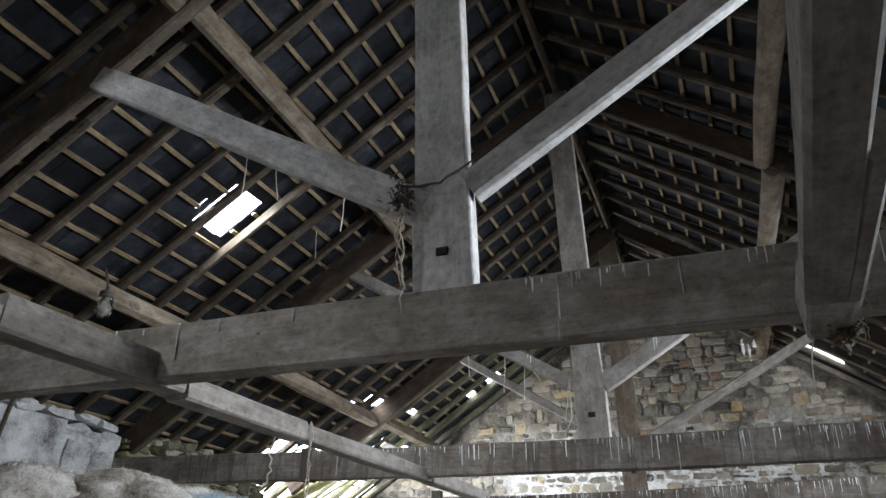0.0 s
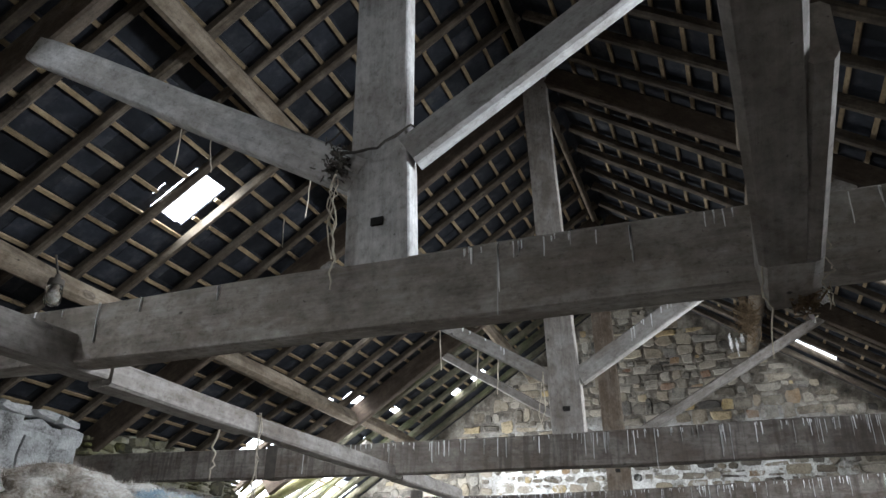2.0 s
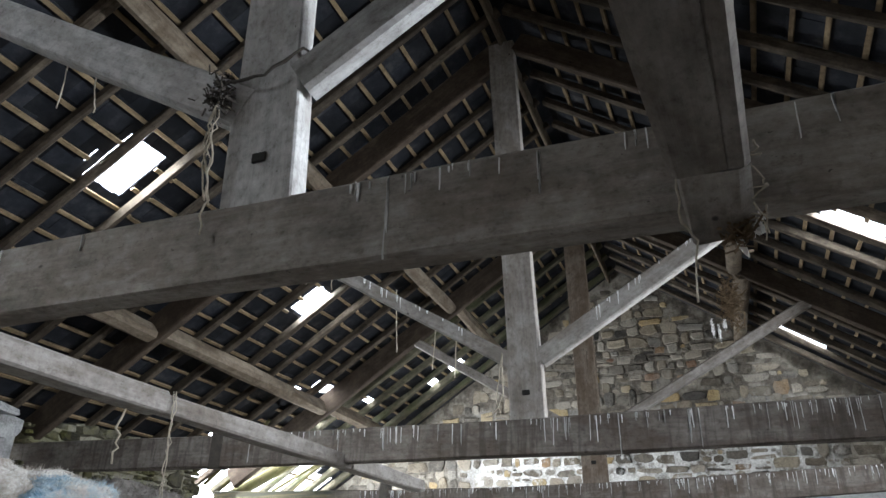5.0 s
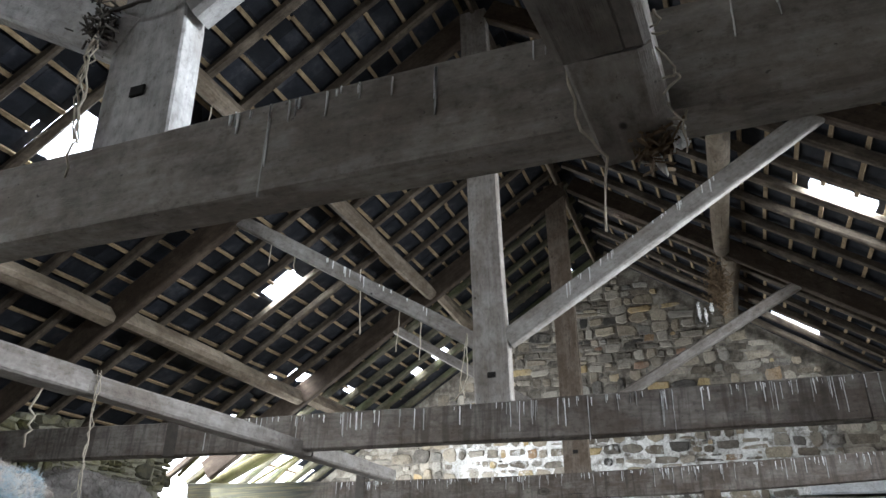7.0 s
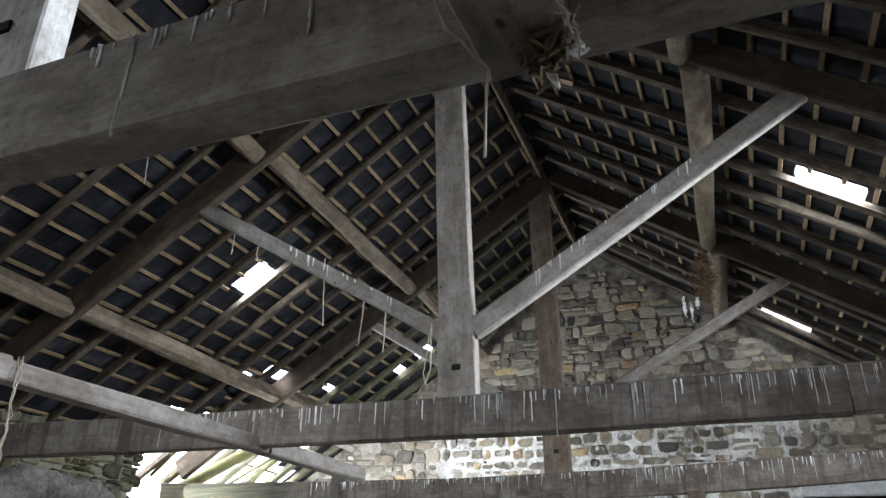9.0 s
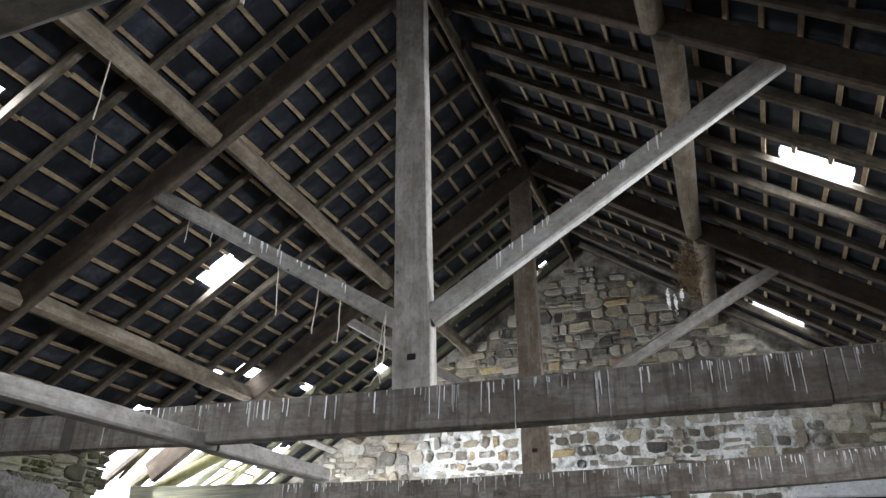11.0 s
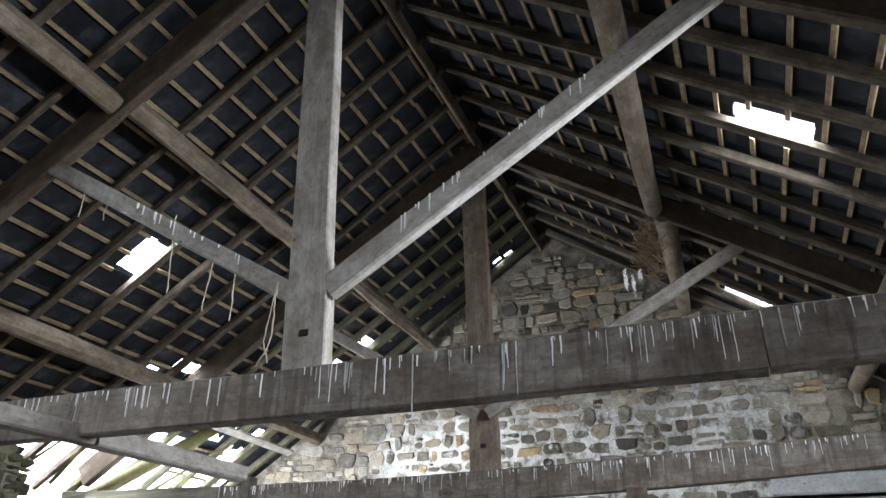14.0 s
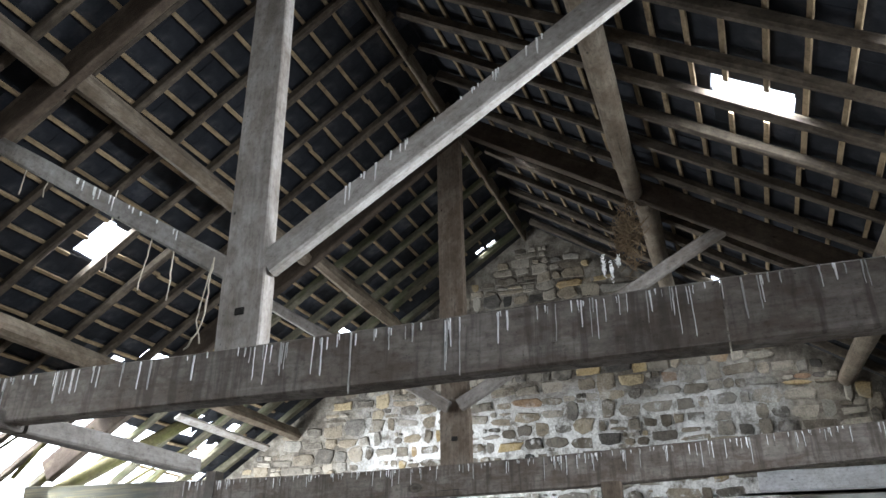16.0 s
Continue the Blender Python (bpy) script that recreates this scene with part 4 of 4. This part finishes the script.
cord("rope", [(-0.16, 2.375, 3.07), (-0.09, 2.37, 3.055), (0.0, 2.37, 3.05), (0.07, 2.37, 3.09), (0.135, 2.375, 3.13), (0.15, 2.44, 3.14)], 0.006, DARK_BROWN, "dark rope wound round the king post", "rope", "", 23, 0.006)
for k, (x1, z1) in enumerate([(-0.155, 2.50), (-0.175, 2.72), (-0.14, 2.60), (-0.16, 2.62)]):
    cord("twine", [(-0.165, 2.37, 2.98), (-0.165 - 0.02 * (k % 2), 2.36, 2.86), (-0.15 - 0.012 * k, 2.365, 2.75), (x1, 2.375, z1)], 0.003, ROPE, "frayed pale twine hanging down a king post", "twine", "hanging twine", 60 + k, 0.010)
for k in range(3):
    cord("twine", [(-1.325, 3.68 + 0.015 * k, 2.42), (-1.318, 3.70, 2.30), (-1.32 - 0.02 * k, 3.71 + 0.02 * k, 2.05), (-1.33 + 0.02 * k, 3.70, 1.72)], 0.0025, ROPE, "pale twine tied round the runner beam", "twine", "runner twine", 70 + k, 0.010)
cord("twine", [(-1.455, 3.52, 2.36), (-1.44, 3.50, 2.28), (-1.45, 3.50, 2.16), (-1.46, 3.51, 2.05)], 0.006, ROPE, "ragged clump of twine under the runner beam", "twine", "runner twine", 75, 0.02)
cord("wire", [(1.225, 2.10, 2.30), (1.222, 2.25, 2.245), (1.250, 2.36, 2.255), (1.235, 2.385, 2.18), (1.23, 2.39, 2.12)], 0.0025, ROPE, "pale loose cord hanging under the runner beam", "cord", "", 80, 0.003)


# ---- nest with feathers ----
def straw_bm(seed, n, size, length):
    rnd = random.Random(seed)
    bm = bmesh.new()
    for _ in range(n):
        c = Vector([rnd.gauss(0, s * 0.5) for s in size])
        d = Vector([rnd.uniform(-1, 1), rnd.uniform(-1, 1), rnd.uniform(-1.2, 0.6)]).normalized() * length * rnd.uniform(0.4, 1.0)
        u = d.orthogonal().normalized() * 0.003
        v = d.cross(u).normalized() * 0.003
        a = [bm.verts.new(c - d / 2 + k) for k in (u, v - u, -v)]
        b = [bm.verts.new(c + d / 2 + k) for k in (u, v - u, -v)]
        for i in range(3):
            bm.faces.new((a[i], a[(i + 1) % 3], b[(i + 1) % 3], b[i]))
    return bm


cd = part("twine_tangle", straw_bm(8, 130, (0.05, 0.03, 0.085), 0.05), DARK_BROWN)
cd.matrix_basis = pose(-0.175, 2.375, 3.03)
tagged(cd, "dark tangled twine knotted at the king post", "twine", kind="stuff")
nest = empty("bird_nest", (1.42, 8.44, 4.30))
tagged(nest, "ragged old straw nest hanging by a purlin", "nest")
ob = part("straw", straw_bm(3, 420, (0.10, 0.09, 0.26), 0.16), STRAW, nest)
tagged(ob, kind="stuff")
ob = part("feather_clump", straw_bm(70, 26, (0.010, 0.025, 0.022), 0.025), DROPPING)
ob.matrix_basis = pose(1.375, 2.37, 2.27)
tagged(ob, "ragged white feather clump on the broken beam end", "feathers", "feather clumps", "stuff")
for k, (x, z) in enumerate([(1.21, 4.02), (1.27, 3.98), (1.33, 4.05)]):
    ob = part("feather_clump", straw_bm(60 + k, 70, (0.012, 0.012, 0.085 - 0.02 * k), 0.035), DROPPING)
    ob.matrix_basis = pose(x, 8.39, z)
    tagged(ob, "ragged white feather clump hanging under the nest", "feathers", "feather clumps", "stuff")


rnd = random.Random(41)
for k in range(9):
    a = Vector((1.362, 2.08 + 0.035 * k, 2.27 + rnd.uniform(-0.01, 0.05)))
    b = a + Vector((rnd.uniform(0.0, 0.035), rnd.uniform(-0.03, 0.06), rnd.uniform(-0.07, 0.03)))
    cord("cobweb", [a, a.lerp(b, 0.5) + Vector((0.012, 0, rnd.uniform(-0.02, 0.01))), b], 0.0018, ROPE, "dusty grey cobweb strand on the broken beam end", "cobweb", "cobwebs", 90 + k, 0.004)
ob = part("fibre_clump", straw_bm(75, 120, (0.028, 0.05, 0.03), 0.05), STRAW)
ob.matrix_basis = pose(1.335, 2.36, 2.265)
tagged(ob, "torn brown fibres at the broken beam end", "fibres", kind="stuff")
t = bmesh.new()
bmesh.ops.create_icosphere(t, subdivisions=2, radius=1.0)
for v in t.verts:
    p = v.co.copy()
    k = 0.35 + 0.65 * (p.z + 1) / 2
    v.co = Vector((p.x * 0.011 * k, p.y * 0.006 * k, p.z * 0.032)) + noise.noise_vector(p * 2.0) * 0.003
smooth(t)
ob = part("feather", t, DROPPING)
ob.matrix_basis = pose(1.338, 2.385, 2.235, 0, -18, 0)
tagged(ob, "white down feather hanging from the broken beam end", "feather")


# ---- jar lamp under the lower purlin ----
lamp = empty("jar_lamp", LAMP)
lamp.scale = (1.3, 1.3, 1.2)
tagged(lamp, "old glass jar lamp hanging from a purlin", "lamp")
part("jar", turned_bm([(0.012, -0.075), (0.035, -0.068), (0.043, -0.045), (0.043, 0.02), (0.036, 0.05)]), GLASS, lamp, "dusty clear glass jar")
part("cap", turned_bm([(0.040, 0.048), (0.042, 0.055), (0.038, 0.085), (0.016, 0.095), (0.012, 0.12)]), DARK_BROWN, lamp, "dark metal cap")
part("bulb", turned_bm([(0.006, -0.05), (0.022, -0.035), (0.025, -0.01), (0.014, 0.025), (0.012, 0.05)]), FLEECE, lamp, "dusty grey unlit bulb")
part("hanger", pole_bm(0.13, 0.006, 0.006, 2, 0.004, 0.05, 8), DARK_BROWN, lamp).matrix_basis = along((0, 0, 0.11), (-0.02, -0.03, 0.235))


# ---- fleeces and hay ----
def fleece(loc, size, mat, seed, label, curl=0.035, turn=0, subdiv=5):
    bm = bmesh.new()
    bmesh.ops.create_icosphere(bm, subdivisions=subdiv, radius=1.0)
    off = Vector((seed * 3.1, seed * 1.7, 0))
    for v in bm.verts:
        p = v.co.copy()
        big = 0.22 * noise.noise(p * 1.5 + off)
        mid = curl * 2.0 * noise.noise(p * 5 + off)
        fine = curl * (1 - abs(noise.noise(p * 13 + off)) * 2) + curl * 0.6 * noise.noise(p * 31 + off)
        q = p * (1 + big + mid + fine)
        v.co = (q.x * size[0], q.y * size[1], q.z * size[2])
    smooth(bm)
    ob = part("fleece", bm, mat)
    ob.matrix_basis = pose(*loc, 0, 0, turn)
    return tagged(ob, label, "fleece", "heaped fleeces")


def tuft_bm(seed, n, size, length):
    """Short locks that stand off a fleece's skin."""
    rnd = random.Random(seed)
    bm = bmesh.new()
    for _ in range(n):
        a, z = rnd.uniform(0, 6.283), rnd.uniform(-0.1, 1.0)
        r = math.sqrt(max(0.0, 1 - z * z))
        d = Vector((r * math.cos(a), r * math.sin(a), z))
        k = 1 + 0.22 * noise.noise(d * 1.5 + Vector((seed * 3.1, seed * 1.7, 0)))
        p = Vector((d.x * size[0], d.y * size[1], d.z * size[2])) * k
        t = (d + Vector([rnd.uniform(-1.1, 1.1) for _ in range(3)])).normalized() * length * rnd.uniform(0.4, 1.0)
        u = t.orthogonal().normalized() * 0.0035
        f = [bm.verts.new(p - 0.2 * t + u), bm.verts.new(p - 0.2 * t - u), bm.verts.new(p + 0.8 * t)]
        bm.faces.new(f)
    return bm


FLEECES = [
    ((-2.62, 2.95, 1.90), (0.42, 0.36, 0.20), FLEECE, 1, "greasy cream fleece heaped on the pile", 20),
    ((-2.30, 3.35, 1.90), (0.40, 0.40, 0.21), FLEECE, 2, "brown stained fleece heaped on the pile", 70),
    ((-2.45, 3.95, 1.90), (0.46, 0.42, 0.21), FLEECE, 3, "cream fleece with long loose locks", 10),
    ((-1.95, 3.72, 1.86), (0.28, 0.30, 0.17), FLEECE_BLUE, 4, "blue marked fleece at the edge of the pile", 40),
    ((-3.25, 3.5, 1.92), (0.45, 0.45, 0.22), FLEECE, 5, "pale fleece against the whitewashed wall", 0),
    ((-3.30, 2.6, 1.90), (0.45, 0.45, 0.22), FLEECE, 6, "pale fleece at the back of the pile", 0),
]
for loc, size, mat, seed, label, turn in FLEECES:
    ob = fleece(loc, size, mat, seed, label, 0.035, turn)
    part("locks", tuft_bm(seed, 2600, size, 0.055), mat, ob, "loose curled locks of wool")
t = bmesh.new()
bmesh.ops.create_cube(t, size=1.0)
bmesh.ops.subdivide_edges(t, edges=t.edges[:], cuts=14, use_grid_fill=True)
for v in t.verts:
    p = v.co
    k = 1 - 0.18 * max(0.0, p.z + 0.5)
    w = noise.noise_vector(Vector((p.x * 4, p.y * 4, p.z * 5))) * 0.07
    v.co = Vector((-2.75 + p.x * 2.1 * k, 3.35 + p.y * 2.4 * k, 0.91 + p.z * 1.82)) + w * (0.4 + 0.6 * (p.z > -0.49))
for v in t.verts:
    v.co.z = max(v.co.z, 0.0)
smooth(t)
tagged(part("wool_stack", t, FLEECE), "tall stack of packed cream fleeces on the floor", "wool stack")
heap = fleece((-3.80, 6.1, 1.55), (0.62, 0.85, 0.72), HAY, 9, "grey brown heap of old hay by the wall", 0.03)
heap.name = "hay_heap"
tagged(heap, category="hay heap")
ob = part("strands", tuft_bm(9, 6000, (0.62, 0.85, 0.72), 0.14), HAY, heap, "loose grey hay strands")
t = bmesh.new()
bmesh.ops.create_cube(t, size=1.0)
bmesh.ops.subdivide_edges(t, edges=t.edges[:], cuts=8, use_grid_fill=True)
for v in t.verts:
    p = v.co
    w = noise.noise_vector(p * 4) * 0.06
    v.co = Vector((-3.8 + p.x * 1.15, 6.1 + p.y * 1.6, 0.62 + p.z * 1.24)) + w
    v.co.z = max(v.co.z, 0.0)
smooth(t)
tagged(part("hay_stack", t, HAY), "packed grey hay stack on the floor by the wall", "hay stack")
bar = timber("iron_bar", (-4.40, 2.72, 2.05), (-2.56, 2.72, 2.02), 0.05, 0.05, RUST, seed=5, wobble=0.003, edge=0.006)
tagged(bar, "rusty brown iron bar lying over the fleeces", "bar")
# a raised black disc stands for the shade inside the hole
hole = part("drain_hole", turned_bm([(0.045, 0.0), (0.05, 0.004), (0.05, 0.012), (0.04, 0.014)]), HOLE_SHADE, bpy.data.objects["wall_west"], "round black disc painted as a hole in the whitewash")
hole.matrix_basis = along((-EAVE - 0.005, 4.90, 2.53), (-EAVE - 0.005, 4.90, 3.0), (1, 0, 0))
pipe = pole("cane", (-EAVE + 0.03, 4.02, 1.9), (-EAVE + 0.03, 4.16, 2.92), 0.02, 0.016, DARK_WOOD, seed=8)
tagged(pipe, "dark crooked stick leaning on the whitewashed wall", "stick")

# ---- gable window with its lintel ----
lintel = timber("lintel", (2.10, GABLE - 0.01, 2.68), (4.02, GABLE - 0.01, 2.68), 0.10, 0.20, LIMED_WOOD, seed=90)
tagged(lintel, "pale limewashed timber lintel over the gable window", "lintel")
win = empty("window_1", (3.135, GABLE + 0.16, 1.75))
tagged(win, "white painted timber window in the gable", "window", kind="structure")
for k, (a, b) in enumerate((((-0.76, 0.78), (0.76, 0.78)), ((-0.76, -0.82), (0.76, -0.82)), ((-0.73, -0.8), (-0.73, 0.8)), ((0.73, -0.8), (0.73, 0.8)), ((0.0, -0.8), (0.0, 0.76)), ((-0.7, 0.3), (0.7, 0.3)))):
    fr = part("frame", beam_bm(math.dist(a, b), 0.05, 0.055, k, 0.002, 0.5, 0.005), WHITE_PAINT, win)
    fr.matrix_basis = along((a[0], 0.002 * k, a[1]), (b[0], 0.002 * k, b[1]), (0, 1, 0))
pane = part("pane", box_bm(-0.72, 0.72, 0.02, 0.025, -0.8, 0.77), GLASS, win)
pane.visible_shadow = False
blk = timber("timber_block", (1.11, 8.46, 2.20), (1.11, 8.46, 2.364), 0.09, 0.15, DARK_WOOD, seed=93, up=(1, 0, 0))
tagged(blk, "dark short timber block under the tie beam", "block")
# glazed rooflights
for side, xa, xb, ya, yb in GAPS[:1] + GAPS[2:5] + GAPS[9:10]:
    far = max(abs(xa), abs(xb))
    ln = abs(xb - xa) / COS
    rl = new("rooflight")
    rl.matrix_basis = roof_pose(side, side * far, (ya + yb) / 2, H_SLATE + 0.02)
    tagged(rl, "small clear glass pane let into the slates", "rooflight", "rooflights")
    p = part("pane", box_bm(-0.03, ln + 0.03, -(yb - ya) / 2 - 0.02, (yb - ya) / 2 + 0.02, 0.0, 0.004), GLASS, rl)
    p.visible_shadow = False
    day = new("rooflight_day", bpy.data.lights.new("rooflight_day", "AREA"))
    day.data.shape, day.data.size, day.data.size_y = "RECTANGLE", ln, yb - ya - 0.02
    day.data.energy, day.data.color = ROOFLIGHT * (0.2 if ya > 9 else 1.0), (0.93, 0.97, 1.0)
    day.matrix_basis = rl.matrix_basis @ pose(ln / 2, 0, -0.008)

# ---- bolt holes, nails and pegs ----
runner_far = [o for o in bpy.data.objects if o.name.startswith("runner_beam") and o.get("label") == "pale grey runner beam with twine and nails"][0]
for k, (y, z) in enumerate([(4.78, 2.372), (4.885, 2.374)]):
    # dark discs on the beam's side, coloured as the shade in bolt holes
    h = part("bolt_hole", turned_bm([(0.016, 0.0), (0.019, 0.003), (0.018, 0.006), (0.012, 0.007)], 10), HOLE_SHADE, runner_far, "round dark disc painted as a bolt hole")
    h.matrix_world = along((-1.337, y, z), (-1.337, y, z + 1), (1, 0, 0))
for k, y in enumerate((3.98, 4.02, 4.35)):
    h = part("nail", pole_bm(0.07, 0.004, 0.003, k, 0.002, 0.03, 6), RUST, runner_far, "bent rusty nail")
    h.matrix_world = along((-1.34, y, 2.385 + 0.01 * k), (-1.27, y + 0.03, 2.40 + 0.006 * k), (0, 0, 1))
